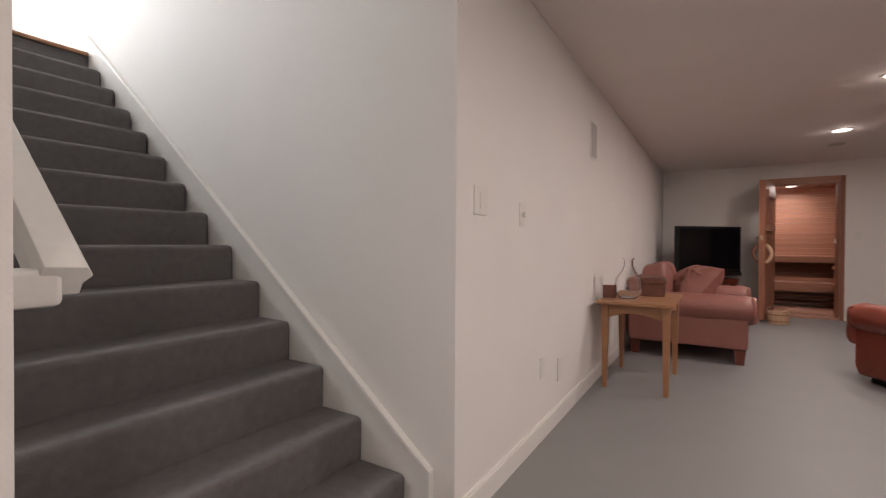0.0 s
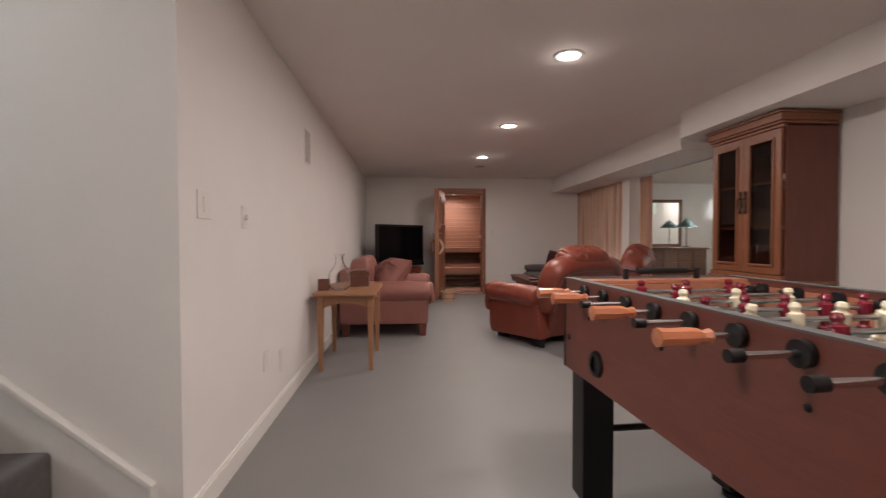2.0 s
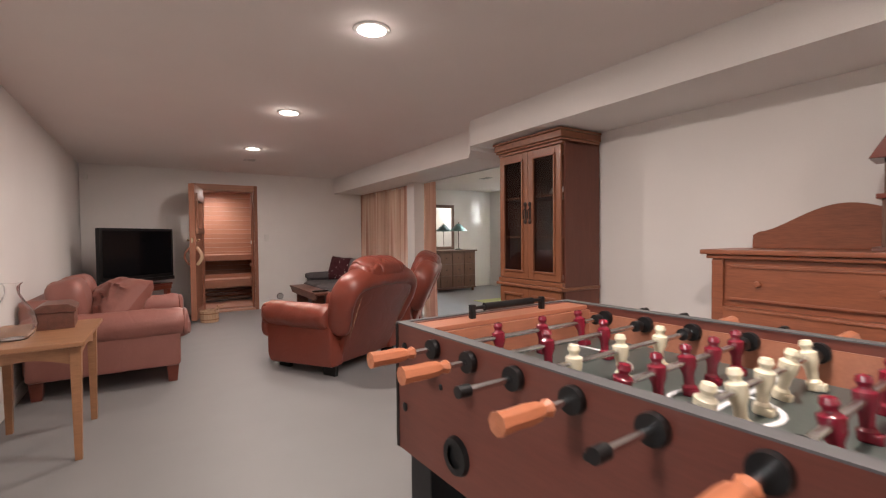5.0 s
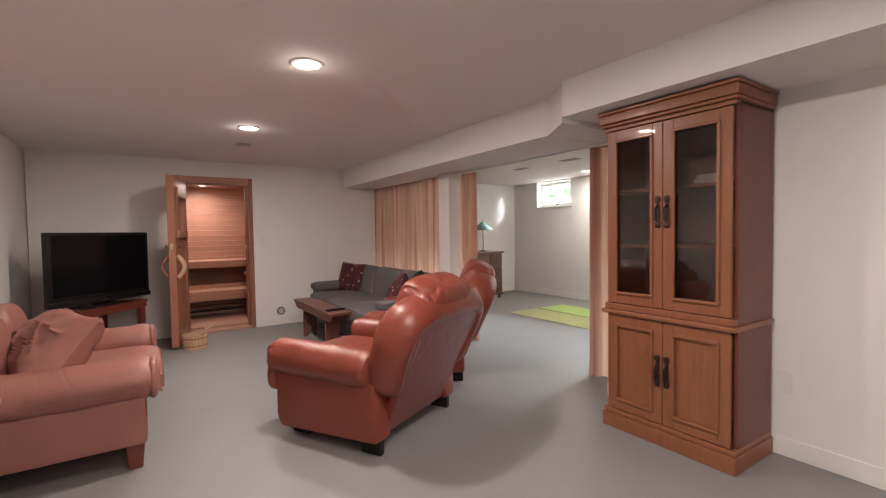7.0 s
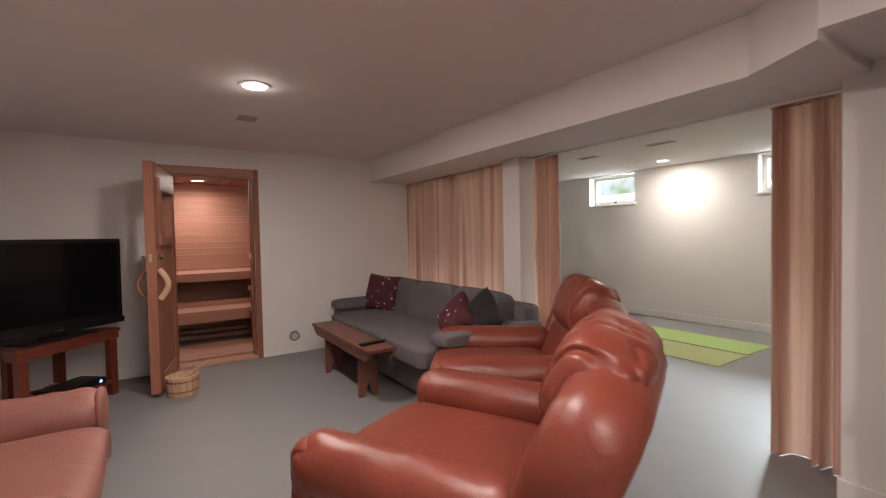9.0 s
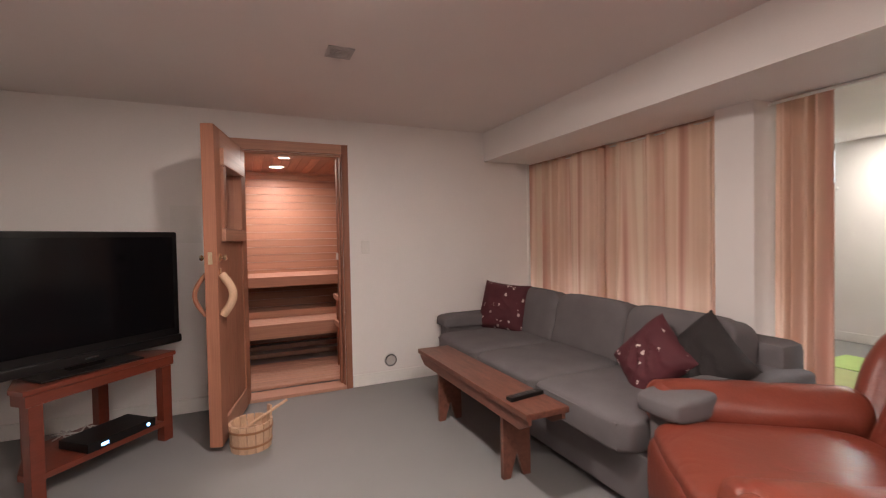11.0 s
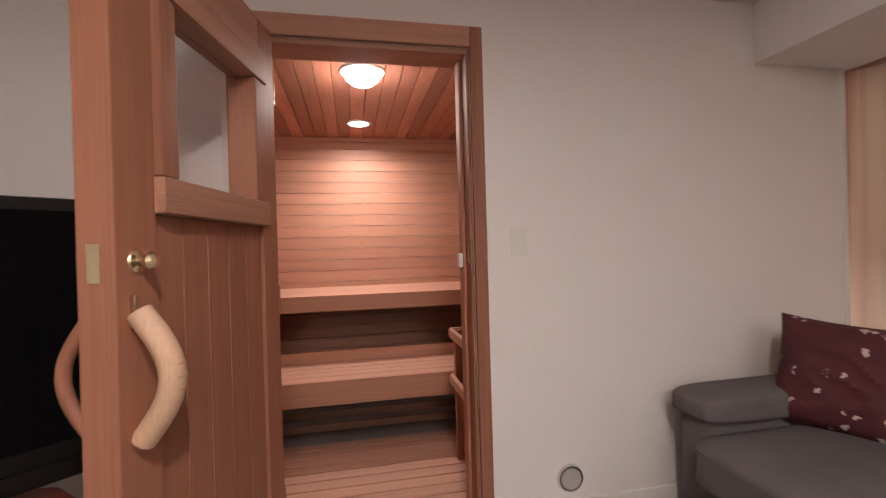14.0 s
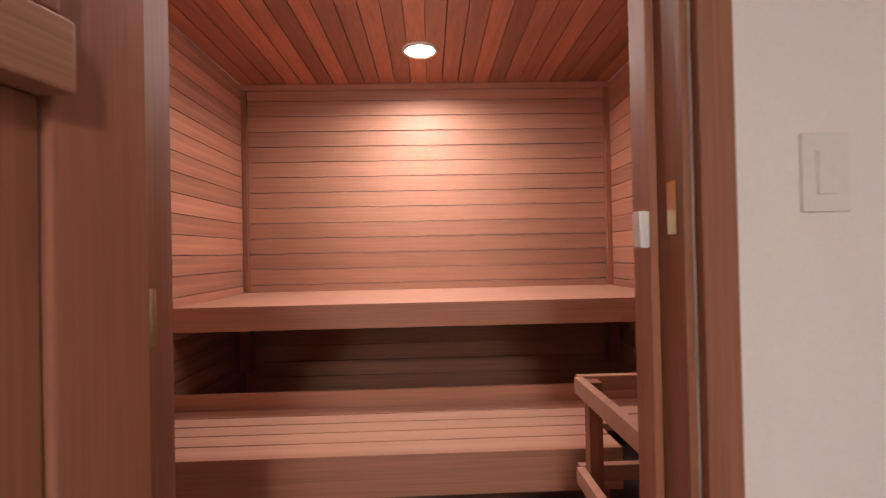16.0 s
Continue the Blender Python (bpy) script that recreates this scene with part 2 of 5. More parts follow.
sn, sl = SMOKE.node_tree.nodes, SMOKE.node_tree.links
see, shine, both = sn.new("ShaderNodeBsdfTransparent"), sn.new("ShaderNodeBsdfGlossy"), sn.new("ShaderNodeMixShader")
see.inputs["Color"].default_value = (0.62, 0.58, 0.56, 1)
shine.inputs["Roughness"].default_value, both.inputs[0].default_value = 0.02, 0.07
sl.new(see.outputs[0], both.inputs[1]), sl.new(shine.outputs[0], both.inputs[2])
sl.new(both.outputs[0], sn["Material Output"].inputs["Surface"])
CURTAIN, SPOTTED, GARDEN = curtain_cloth(), spotted_cloth(), outdoors()
GLOW = emitter("lamp_lens", (1.0, 0.93, 0.86), 9.0)
BLUE = emitter("blue_led", (0.2, 0.5, 1.0), 5.0)


# ---- mesh helpers ----
def box(bm, x0, x1, y0, y1, z0, z1, bevel=0.0, seg=2, m=None):
    x0, x1, y0, y1, z0, z1 = min(x0, x1), max(x0, x1), min(y0, y1), max(y0, y1), min(z0, z1), max(z0, z1)
    t = bmesh.new()
    bmesh.ops.create_cube(t, size=1)
    t.transform(Matrix.Translation(((x0 + x1) / 2, (y0 + y1) / 2, (z0 + z1) / 2)) @ Matrix.Diagonal((x1 - x0, y1 - y0, z1 - z0, 1)))
    if bevel:
        bmesh.ops.bevel(t, geom=list(t.edges), offset=min(bevel, 0.45 * min(x1 - x0, y1 - y0, z1 - z0)), segments=seg, affect="EDGES", profile=0.5)
    if m:
        t.transform(m)
    return merge(bm, t)


def merge(bm, t):
    me = bpy.data.meshes.new("scratch")
    t.to_mesh(me)
    t.free()
    bm.from_mesh(me)
    bpy.data.meshes.remove(me)
    return bm


def rod(bm, p0, p1, r0, r1=None, seg=16):
    p0, p1 = Vector(p0), Vector(p1)
    t = bmesh.new()
    bmesh.ops.create_cone(t, cap_ends=True, segments=seg, radius1=r0, radius2=r0 if r1 is None else r1, depth=(p1 - p0).length)
    t.transform(Matrix.Translation((p0 + p1) / 2) @ (p1 - p0).to_track_quat("Z", "Y").to_matrix().to_4x4())
    return merge(bm, t)


def lathe(bm, profile, center=(0, 0, 0), seg=24, m=None):
    """A surface turned round z from (radius, height) pairs."""
    t = bmesh.new()
    rings = []
    for r, z in profile:
        rings.append([t.verts.new((max(r, 0.0005) * math.cos(2 * math.pi * i / seg), max(r, 0.0005) * math.sin(2 * math.pi * i / seg), z)) for i in range(seg)])
    for a, b in zip(rings, rings[1:]):
        for i in range(seg):
            t.faces.new((a[i], a[(i + 1) % seg], b[(i + 1) % seg], b[i]))
    t.transform((m or Matrix()) if m else Matrix.Translation(center))
    return merge(bm, t)


def pad(bm, c, h, e=(0.35, 0.35), wrinkle=0.0, freq=6.0, m=None, nu=36, nv=22):
    """A soft cushion: a rounded box with half sizes h at c; e near 0 is boxy, 1 is an ellipsoid; wrinkle roughens it."""
    t = bmesh.new()

    def power(v, p):
        return math.copysign(abs(v) ** p, v)

    rows = []
    for j in range(nv + 1):
        v = -math.pi / 2 + math.pi * j / nv
        row = []
        for i in range(nu):
            u = 2 * math.pi * i / nu
            p = Vector((power(math.cos(v), e[0]) * power(math.cos(u), e[1]) * h[0], power(math.cos(v), e[0]) * power(math.sin(u), e[1]) * h[1], power(math.sin(v), e[0]) * h[2]))
            if wrinkle:
                d = min(1.0, 4.5 * abs(noise.noise(Vector((p.x * freq * 1.2 + c[0] * 3, p.y * freq * 0.5 + c[1] * 3, p.z * freq * 0.45))))) - 0.75
                p *= 1 + wrinkle * d / max(0.1, max(h))
            row.append(t.verts.new(p))
        rows.append(row)
    for a, b in zip(rows, rows[1:]):
        for i in range(nu):
            t.faces.new((a[i], a[(i + 1) % nu], b[(i + 1) % nu], b[i]))
    bmesh.ops.remove_doubles(t, verts=t.verts, dist=0.0004)
    t.transform(Matrix.Translation(c) @ (m or Matrix()))
    return merge(bm, t)


def prism(bm, outline, axis, a, b, bevel=0.0):
    """An outline of (u, v) pairs pushed along an axis from a to b. x: (y, z); y: (x, z); z: (x, y)."""
    t = bmesh.new()

    def at(u, v, w):
        return {"x": (w, u, v), "y": (u, w, v), "z": (u, v, w)}[axis]

    lo, hi = [t.verts.new(at(u, v, a)) for u, v in outline], [t.verts.new(at(u, v, b)) for u, v in outline]
    t.faces.new(lo), t.faces.new(hi)
    for i in range(len(lo)):
        j = (i + 1) % len(lo)
        t.faces.new((lo[i], lo[j], hi[j], hi[i]))
    bmesh.ops.recalc_face_normals(t, faces=t.faces)
    if bevel:
        bmesh.ops.bevel(t, geom=list(t.edges), offset=bevel, segments=2, affect="EDGES", profile=0.5)
    return merge(bm, t)


def weigh_normals(me):
    """Large faces keep their true flat normal and the narrow bevels round off between them."""
    sharp = set()
    for e in me.edges:
        if e.use_edge_sharp:
            sharp.update(e.vertices)
    sums = [Vector() for _ in me.vertices]
    for p in me.polygons:
        for v in p.vertices:
            sums[v] += p.normal * p.area
    now = [Vector(c.vector) for c in me.corner_normals]
    me.normals_split_custom_set([now[lp.index] if lp.vertex_index in sharp else sums[lp.vertex_index].normalized() for lp in me.loops])


def finish(bm, name, mat, smooth=True):
    bmesh.ops.recalc_face_normals(bm, faces=bm.faces)
    me = bpy.data.meshes.new(name)
    bm.to_mesh(me)
    bm.free()
    me.materials.append(mat)
    if smooth:
        me.shade_smooth()
        me.set_sharp_from_angle(angle=radians(38))
        weigh_normals(me)
    return me


def part(name, bm, mat, parent, label=""):
    ob = new(name, finish(bm, name, mat))
    ob.parent = parent
    return tagged(ob, label)


def thing(name, label, category, m=None, group=""):
    ob = new(name)
    ob.matrix_world = m or Matrix()
    return tagged(ob, label, category, group)


def solid(name, bm, mat, label, category, m=None, group="", kind=""):
    ob = new(name, finish(bm, name, mat))
    ob.matrix_world = m or Matrix()
    return tagged(ob, label, category, group, kind)


def structure(name, bm, mat, label, category):
    return solid(name, bm, mat, label, category, kind="structure")


def boxes(*dims, bevel=0.0):
    bm = bmesh.new()
    for d in dims:
        box(bm, *d, bevel=bevel)
    return bm


# ---- structure ----
structure("floor", boxes((-1.6, 7.6, -1.75, 10.75, -0.12, 0.0)), FLOOR, "smooth painted grey basement floor", "floor")
ceil_bm = boxes((-0.62, 3.5, -1.75, 8.52, CEIL, CEIL + 0.2), (3.5, 7.6, 2.8, 9.4, CEIL, CEIL + 0.2))
structure("ceiling", ceil_bm, CEILING, "off-white painted plaster ceiling", "ceiling")
WEST = -0.61


def wall_x(y):
    """The room side of the west wall, which runs slightly out of square."""
    return -0.535 - 0.0122 * (y - 1.455)


STAIR_S, STAIR_N = 0.25, 1.455
ww = bmesh.new()
for a, b in ((STAIR_N, 8.66), (-1.75, STAIR_S)):
    prism(ww, [(wall_x(a) - 0.12, a), (wall_x(a), a), (wall_x(b), b), (wall_x(b) - 0.12, b)], "z", 0, 2.5)
structure("wall_west", ww, PAINT, "off-white painted wall beside the stairs", "wall")
structure("wall_south", boxes((-0.6, 3.5, -1.75, -1.6, 0, CEIL)), PAINT, "off-white painted plain wall", "wall")
structure("wall_east", boxes((3.5, 3.76, -1.75, 4.0, 0, CEIL)), PAINT, "off-white painted wall behind the cabinets", "wall")
DX0, DX1, DZ = 0.84, 1.69, 2.005
structure("wall_north", boxes((WEST, DX0, 8.52, 8.66, 0, CEIL), (DX1, 3.60, 8.52, 8.66, 0, CEIL), (DX0, DX1, 8.52, 8.66, DZ, CEIL)), PAINT, "off-white painted wall with the sauna doorway", "wall")
beam = boxes((2.87, 3.5, -1.6, 3.9, 2.06, CEIL), (3.08, 3.82, 4.22, 8.519, 2.02, CEIL), (3.61, 3.82, 8.519, 8.67, 2.02, CEIL))
prism(beam, [(2.87, 3.9), (3.82, 3.9), (3.82, 4.22), (3.08, 4.22)], "z", 2.022, CEIL)
structure("boxed_beam", beam, PAINT, "off-white boxed beam with a slanted step", "beam")
structure("pillar", boxes((3.55, 3.78, 6.27, 6.5, 0, 2.02)), PAINT, "off-white square post under the beam", "pillar")
structure("wall_back_north", boxes((3.9, 7.6, 9.17, 9.4, 0, CEIL), (3.5, 3.9, 8.67, 9.4, 0, CEIL)), PAINT, "white wall behind the dresser", "wall")
structure("wall_back_south", boxes((3.76, 7.6, 2.6, 2.8, 0, CEIL)), PAINT, "plain white wall", "wall")
EX = 7.26
WINS = ((7.6, 8.48), (4.98, 5.85))
ew = bmesh.new()
for a, b in ((2.8, 4.98), (5.85, 7.6), (8.48, 9.17)):
    box(ew, EX, EX + 0.3, a, b, 0, CEIL)
for a, b in WINS:
    box(ew, EX, EX + 0.3, a, b, 0, 1.78), box(ew, EX, EX + 0.3, a, b, 2.28, CEIL)
structure("wall_back_east", ew, PAINT, "white wall with two small high windows", "wall")


def skirting(dims, label="white painted skirting board"):
    bm = bmesh.new()
    for d in dims:
        box(bm, *d, 0, 0.105, bevel=0.004)
    return structure("baseboard", bm, TRIM, label, "skirting")


sk = bmesh.new()
for h, d in ((0.092, 0.014), (0.105, 0.009)):
    prism(sk, [(wall_x(STAIR_N), STAIR_N), (wall_x(STAIR_N) + d, STAIR_N), (wall_x(8.505) + d, 8.505), (wall_x(8.505), 8.505)], "z", 0 if h < 0.1 else 0.092, h)
structure("baseboard", sk, TRIM, "white painted skirting board with a stepped top", "skirting")
skirting([(WEST + 0.014, 0.765, 8.506, 8.52), (1.745, 3.59, 8.506, 8.52)])
skirting([(3.486, 3.5, -1.6, 4.0), (3.5, 3.76, 4.0, 4.014)])
skirting([(EX - 0.014, EX, 2.8, 9.15), (3.9, EX - 0.014, 9.156, 9.17)])


def high_window(name, a, b):
    w = thing(name, "small white basement window with a latch", "window")
    w["kind"] = "structure"
    x0, z0, z1 = EX + 0.13, 1.80, 2.27
    fr = bmesh.new()
    for d in ((a, a + 0.055, z0, z1), (b - 0.055, b, z0, z1), (a + 0.055, b - 0.055, z0, z0 + 0.06), (a + 0.055, b - 0.055, z1 - 0.05, z1)):
        box(fr, x0, x0 + 0.05, *d, bevel=0.004)
    part("window_frame", fr, TRIM, w)
    pane = part("pane", boxes((x0 + 0.022, x0 + 0.027, a + 0.05, b - 0.05, z0 + 0.055, z1 - 0.045)), GLASS, w)
    pane.visible_shadow = False
    sill = bmesh.new()
    box(sill, EX - 0.02, x0, a - 0.03, b + 0.03, 1.762, 1.79, bevel=0.004)
    part("window_sill", sill, TRIM, w)
    part("latch", boxes((x0 - 0.02, x0, (a + b) / 2 - 0.03, (a + b) / 2 + 0.03, z0 + 0.02, z0 + 0.04), bevel=0.004), BLACK, w, "small dark window latch")


for i, (a, b) in enumerate(WINS):
    high_window("window_%d" % (i + 1), a, b)
structure("backdrop", boxes((9.2, 9.25, 1.0, 13.0, 0.0, 6.0)), GARDEN, "blurred bright garden seen outside the windows", "backdrop")
structure("window_well", boxes((8.0, 8.1, 4.6, 8.9, 1.2, 2.02)), material("pale_concrete", (0.62, 0.64, 0.66), 0.8, vary=0.1), "pale concrete window well outside", "window well")

# ---- stairs ----
ST_Y0, ST_Y1, RISE, RUN, FIRST, ST_X = STAIR_S + 0.005, 1.432, 0.1755, 0.2265, 0.181, -0.735
stairs = thing("staircase", "straight staircase covered in dark grey carpet", "stairs")
for i in range(13):
    x, z = ST_X - RUN * i, FIRST + RISE * i
    bm = bmesh.new()
    box(bm, x - RUN - 0.05, x, ST_Y0, ST_Y1, max(0.0, z - RISE - 0.02), z, bevel=0.026, seg=4)
    part("step", bm, CARPET, stairs)
TOPZ, TOPX = FIRST + RISE * 13, ST_X - RUN * 13
part("top_nosing", boxes((TOPX - 0.1, TOPX + 0.02, ST_Y0, ST_Y1, TOPZ - 0.03, TOPZ), bevel=0.01), TABLEWOOD, stairs, "varnished wooden nosing of the top landing")
part("top_riser", boxes((TOPX - 0.02, TOPX - 0.002, ST_Y0, ST_Y1, TOPZ - RISE - 0.03, TOPZ - 0.03)), CARPET, stairs)
skirt = bmesh.new()
slope = RISE / RUN
SK_X, SK_Z = -0.64, 0.196
prism(skirt, [(SK_X, 0.0), (SK_X, SK_Z), (TOPX - 0.05, SK_Z + slope * (SK_X + 0.05 - TOPX)), (TOPX - 0.05, slope * (SK_X - TOPX) - 0.5), (-1.5, 0.0)], "y", 1.434, 1.455)
board = structure("trim", skirt, TRIM, "white sloping stringer board beside the stairs", "trim")
cap = bmesh.new()
ang = math.atan(slope)
L = (TOPX - 0.05 - SK_X) / math.cos(ang)
box(cap, L, 0.0, 0, 0.034, 0.0, 0.022, bevel=0.005)
cap.transform(Matrix.Translation((SK_X + 0.003, 1.421, SK_Z)) @ Matrix.Rotation(ang, 4, "Y"))
box(cap, SK_X - 0.003, SK_X + 0.013, 1.421, 1.455, 0.0, SK_Z + 0.011, bevel=0.004)
structure("trim", cap, TRIM, "white cap moulding on the stair stringer", "trim")
sw = boxes((-6.0, -0.58, STAIR_N + 0.002, 1.60, 0, 5.0), (-6.0, -0.56, 0.12, STAIR_S - 0.002, 0, 5.0))
structure("wall_stair", sw, PAINT, "white painted stairwell walls", "wall")
structure("wall_stair_upper", boxes((-0.66, -0.54, 0.0, 1.60, 2.50, 5.0)), PAINT, "white wall above the stair opening", "wall")
structure("stair_ceiling", boxes((-6.0, -0.54, 0.0, 1.60, 5.0, 5.1)), CEILING, "white stairwell ceiling", "ceiling")
structure("landing", boxes((-6.0, TOPX - 0.1, STAIR_S, STAIR_N, TOPZ - 0.2, TOPZ)), TABLEWOOD, "varnished wooden landing floor", "floor")
structure("wall_landing", boxes((-6.0, -5.85, STAIR_S, 0.45, TOPZ, 5.0), (-6.0, -5.85, 1.35, STAIR_N, TOPZ, 5.0), (-6.0, -5.85, 0.45, 1.35, 4.75, 5.0), (-6.0, -5.85, 0.45, 1.35, TOPZ, TOPZ + 0.12)), PAINT, "white wall round the upstairs glass door", "wall")
lw = thing("window_3", "tall bright upstairs window with white frame", "window")
lw["kind"] = "structure"
fr = bmesh.new()
for d in ((0.45, 0.52, TOPZ + 0.12, 4.75), (1.28, 1.35, TOPZ + 0.12, 4.75), (0.87, 0.92, TOPZ + 0.12, 4.75), (0.52, 0.87, TOPZ + 0.9, TOPZ + 0.94), (0.92, 1.28, TOPZ + 0.9, TOPZ + 0.94)):
    box(fr, -5.94, -5.90, *d, bevel=0.004)
part("window_frame", fr, TRIM, lw)
for a, b in ((0.52, 0.87), (0.92, 1.28)):
    p = part("pane", boxes((-5.925, -5.92, a, b, TOPZ + 0.12, 4.75)), GLASS, lw)
    p.visible_shadow = False
structure("backdrop_upstairs", boxes((-8.0, -7.95, -3, 5, 1.5, 7.5)), emitter("pale_sky", (0.85, 0.93, 1.0), 1.6), "pale bright daylight outside", "backdrop")
rail = thing("handrail", "white painted wooden handrail along the stairs", "handrail")
hr = bmesh.new()
prism(hr, [(-0.035, -0.03), (0.03, -0.03), (0.03, -0.005), (0.042, 0.012), (0.03, 0.032), (-0.03, 0.036), (-0.035, 0.01)], "x", -4.2, 0.0, bevel=0.003)
hr.transform(Matrix.Translation((-0.655, 0.345, 1.0)) @ Matrix.Rotation(ang, 4, "Y"))
part("rail", hr, TRIM, rail)
part("return", boxes((-0.715, -0.645, STAIR_S, 0.345, 0.96, 1.025), bevel=0.012), TRIM, rail)
for k in (0.5, 2.0, 3.6):
    part("bracket", rod(bmesh.new(), (-0.655 - k, STAIR_S, 0.93 + slope * k), (-0.655 - k, 0.345, 0.975 + slope * k), 0.009), TRIM, rail)


# ---- ceiling lamps, vents, switches ----
def can_light(x, y):
    t = thing("recessed_light", "round recessed ceiling light, switched on", "ceiling light", Matrix.Translation((x, y, CEIL)), "recessed lights")
    part("trim_ring", lathe(bmesh.new(), [(0.074, -0.001), (0.076, -0.008), (0.096, -0.005), (0.1, 0.0)], seg=32), WHITEPLASTIC, t)
    part("lens", lathe(bmesh.new(), [(0.0, -0.004), (0.05, -0.0045), (0.075, -0.002)], seg=32), GLOW, t, "glowing white lens")


for y in LAMP_YS:
    can_light(LAMP_X, y)
# Fitting at y 4.6 is unseen, added to go with its assumed lamp.
for y in (4.6, 6.8):
    can_light(6.72, y)


def ceiling_vent(x, y, lx, ly):
    t = thing("ceiling_vent", "small slotted metal ceiling vent", "vent", Matrix.Translation((x, y, CEIL)), "ceiling vents")
    fr = bmesh.new()
    box(fr, -lx, lx, -ly, -ly + 0.018, -0.008, 0), box(fr, -lx, lx, ly - 0.018, ly, -0.008, 0)
    box(fr, -lx, -lx + 0.018, -ly, ly, -0.007, 0), box(fr, lx - 0.018, lx, -ly, ly, -0.007, 0)
    part("frame", fr, VENTGREY, t)
    part("backing", boxes((-lx + 0.015, lx - 0.015, -ly + 0.015, ly - 0.015, -0.002, 0)), BLACK, t)
    n = 5
    for i in range(n):
        yy = -ly + 0.018 + (2 * ly - 0.036) * (i + 0.5) / n
        part("slat", box(bmesh.new(), -lx + 0.018, lx - 0.018, yy - 0.006, yy + 0.006, -0.006, -0.003), VENTGREY, t)


ceiling_vent(1.42, 7.14, 0.07, 0.07)
ceiling_vent(5.53, 6.12, 0.06, 0.15)
ceiling_vent(5.54, 7.11, 0.06, 0.13)


def wall_plate(m, name, label, style, w=0.036, h=0.058):
    t = thing(name, label, name.replace("_", " "), m)
    part("plate", boxes((0, 0.006, -w, w, -h, h), bevel=0.003), WHITEPLASTIC, t)
    if style == "switch":
        part("rocker", boxes((0.006, 0.010, -0.016, 0.016, -0.032, 0.032), bevel=0.002), WHITEPLASTIC, t)
    elif style == "dial":
        part("knob", rod(bmesh.new(), (0.006, 0, 0), (0.022, 0, 0), 0.013), WHITEPLASTIC, t)
    else:
        for z in (-0.022, 0.022):
            part("socket", boxes((0.006, 0.008, -0.015, 0.015, z - 0.014, z + 0.014), bevel=0.003), WHITEPLASTIC, t)


wall_plate(pose(wall_x(1.65), 1.65, 1.245), "light_switch", "white double rocker light switch on the wall", "switch", 0.058)
wall_plate(pose(wall_x(2.1), 2.1, 1.215), "dimmer_switch", "white dimmer switch with a small knob", "dial")
wall_plate(pose(wall_x(2.41), 2.41, 0.395), "power_outlet", "white wall power outlet", "outlet")
wall_plate(pose(wall_x(2.73), 2.73, 0.315), "power_outlet", "white wall power outlet", "outlet", 0.045, 0.07)
wall_plate(pose(1.885, 8.52, 1.215, 0, 0, -90), "light_switch", "white rocker light switch beside the sauna door", "switch")
wall_plate(pose(3.5, 2.84, 0.42, 0, 0, 180), "power_outlet", "white wall power outlet", "outlet")
wall_plate(pose(EX, 8.0, 0.38, 0, 0, 180), "power_outlet", "white wall power outlet", "outlet")
g = thing("wall_speaker", "flush white grille panel high on the wall", "speaker", pose(wall_x(3.54), 3.54, 1.86))
part("grille_frame", boxes((0, 0.008, -0.085, 0.085, -0.14, 0.14), bevel=0.003), WHITEPLASTIC, g)
part("grille", boxes((0.008, 0.011, -0.072, 0.072, -0.127, 0.127)), VENTGREY, g, "pale grey perforated grille")
d = thing("motion_sensor", "small white motion sensor in the corner", "sensor", pose(-0.54, 8.5, 2.10))
part("housing", pad(bmesh.new(), (0, 0, 0), (0.03, 0.022, 0.045), (0.5, 0.5)), WHITEPLASTIC, d)
v = thing("vacuum_inlet", "round metal wall inlet cover above the skirting", "wall inlet", pose(2.088, 8.52, 0.196, 90))
part("cover", lathe(bmesh.new(), [(0.0, 0.012), (0.04, 0.012), (0.052, 0.0)], seg=32), VENTGREY, v)
part("rim", lathe(bmesh.new(), [(0.046, 0.013), (0.054, 0.013), (0.06, 0.0)], seg=32), CHROME, v)

# ---- sauna ----
SX0, SX1, SY0, SY1, SZ = 0.19, 2.42, 8.66, 10.60, 2.14
structure("sauna_shell", boxes((SX0 - 0.12, SX0 - 0.02, 8.66, 10.75, 0, 2.4), (SX1 + 0.02, SX1 + 0.12, 8.66, 10.75, 0, 2.4), (SX0 - 0.02, SX1 + 0.02, SY1 + 0.02, 10.75, 0, 2.4)), PAINT, "plain outer walls of the sauna room", "wall")
sc = bmesh.new()
n = 24
for i in range(n):
    w = (SX1 - SX0) / n
    box(sc, SX0 + i * w + 0.0015, SX0 + (i + 1) * w - 0.0015, SY0, SY1, SZ, SZ + 0.02, bevel=0.003)
box(sc, SX0, SX1, SY0, SY1, SZ + 0.016, SZ + 0.05)
cm = material("cedar_ceiling", (0.42, 0.175, 0.112), 0.45, vary=0.25, scale=3, fine=14, bump=0.08, stretch=(9, 0.7, 9))
nn, ll = cm.node_tree.nodes, cm.node_tree.links
geo, mr = nn.new("ShaderNodeNewGeometry"), nn.new("ShaderNodeMapRange")
mr.inputs["To Min"].default_value, mr.inputs["To Max"].default_value = 0.65, 1.45
vm = nn.new("ShaderNodeVectorMath")
vm.operation = "SCALE"
ll.new(geo.outputs["Random Per Island"], mr.inputs[0]), ll.new(mr.outputs[0], vm.inputs["Scale"])
bs = nn["Principled BSDF"]
ll.new(bs.inputs["Base Color"].links[0].from_socket, vm.inputs[0]), ll.new(vm.outputs[0], bs.inputs["Base Color"])
structure("sauna_ceiling", sc, cm, "reddish cedar tongue-and-groove sauna ceiling", "ceiling")
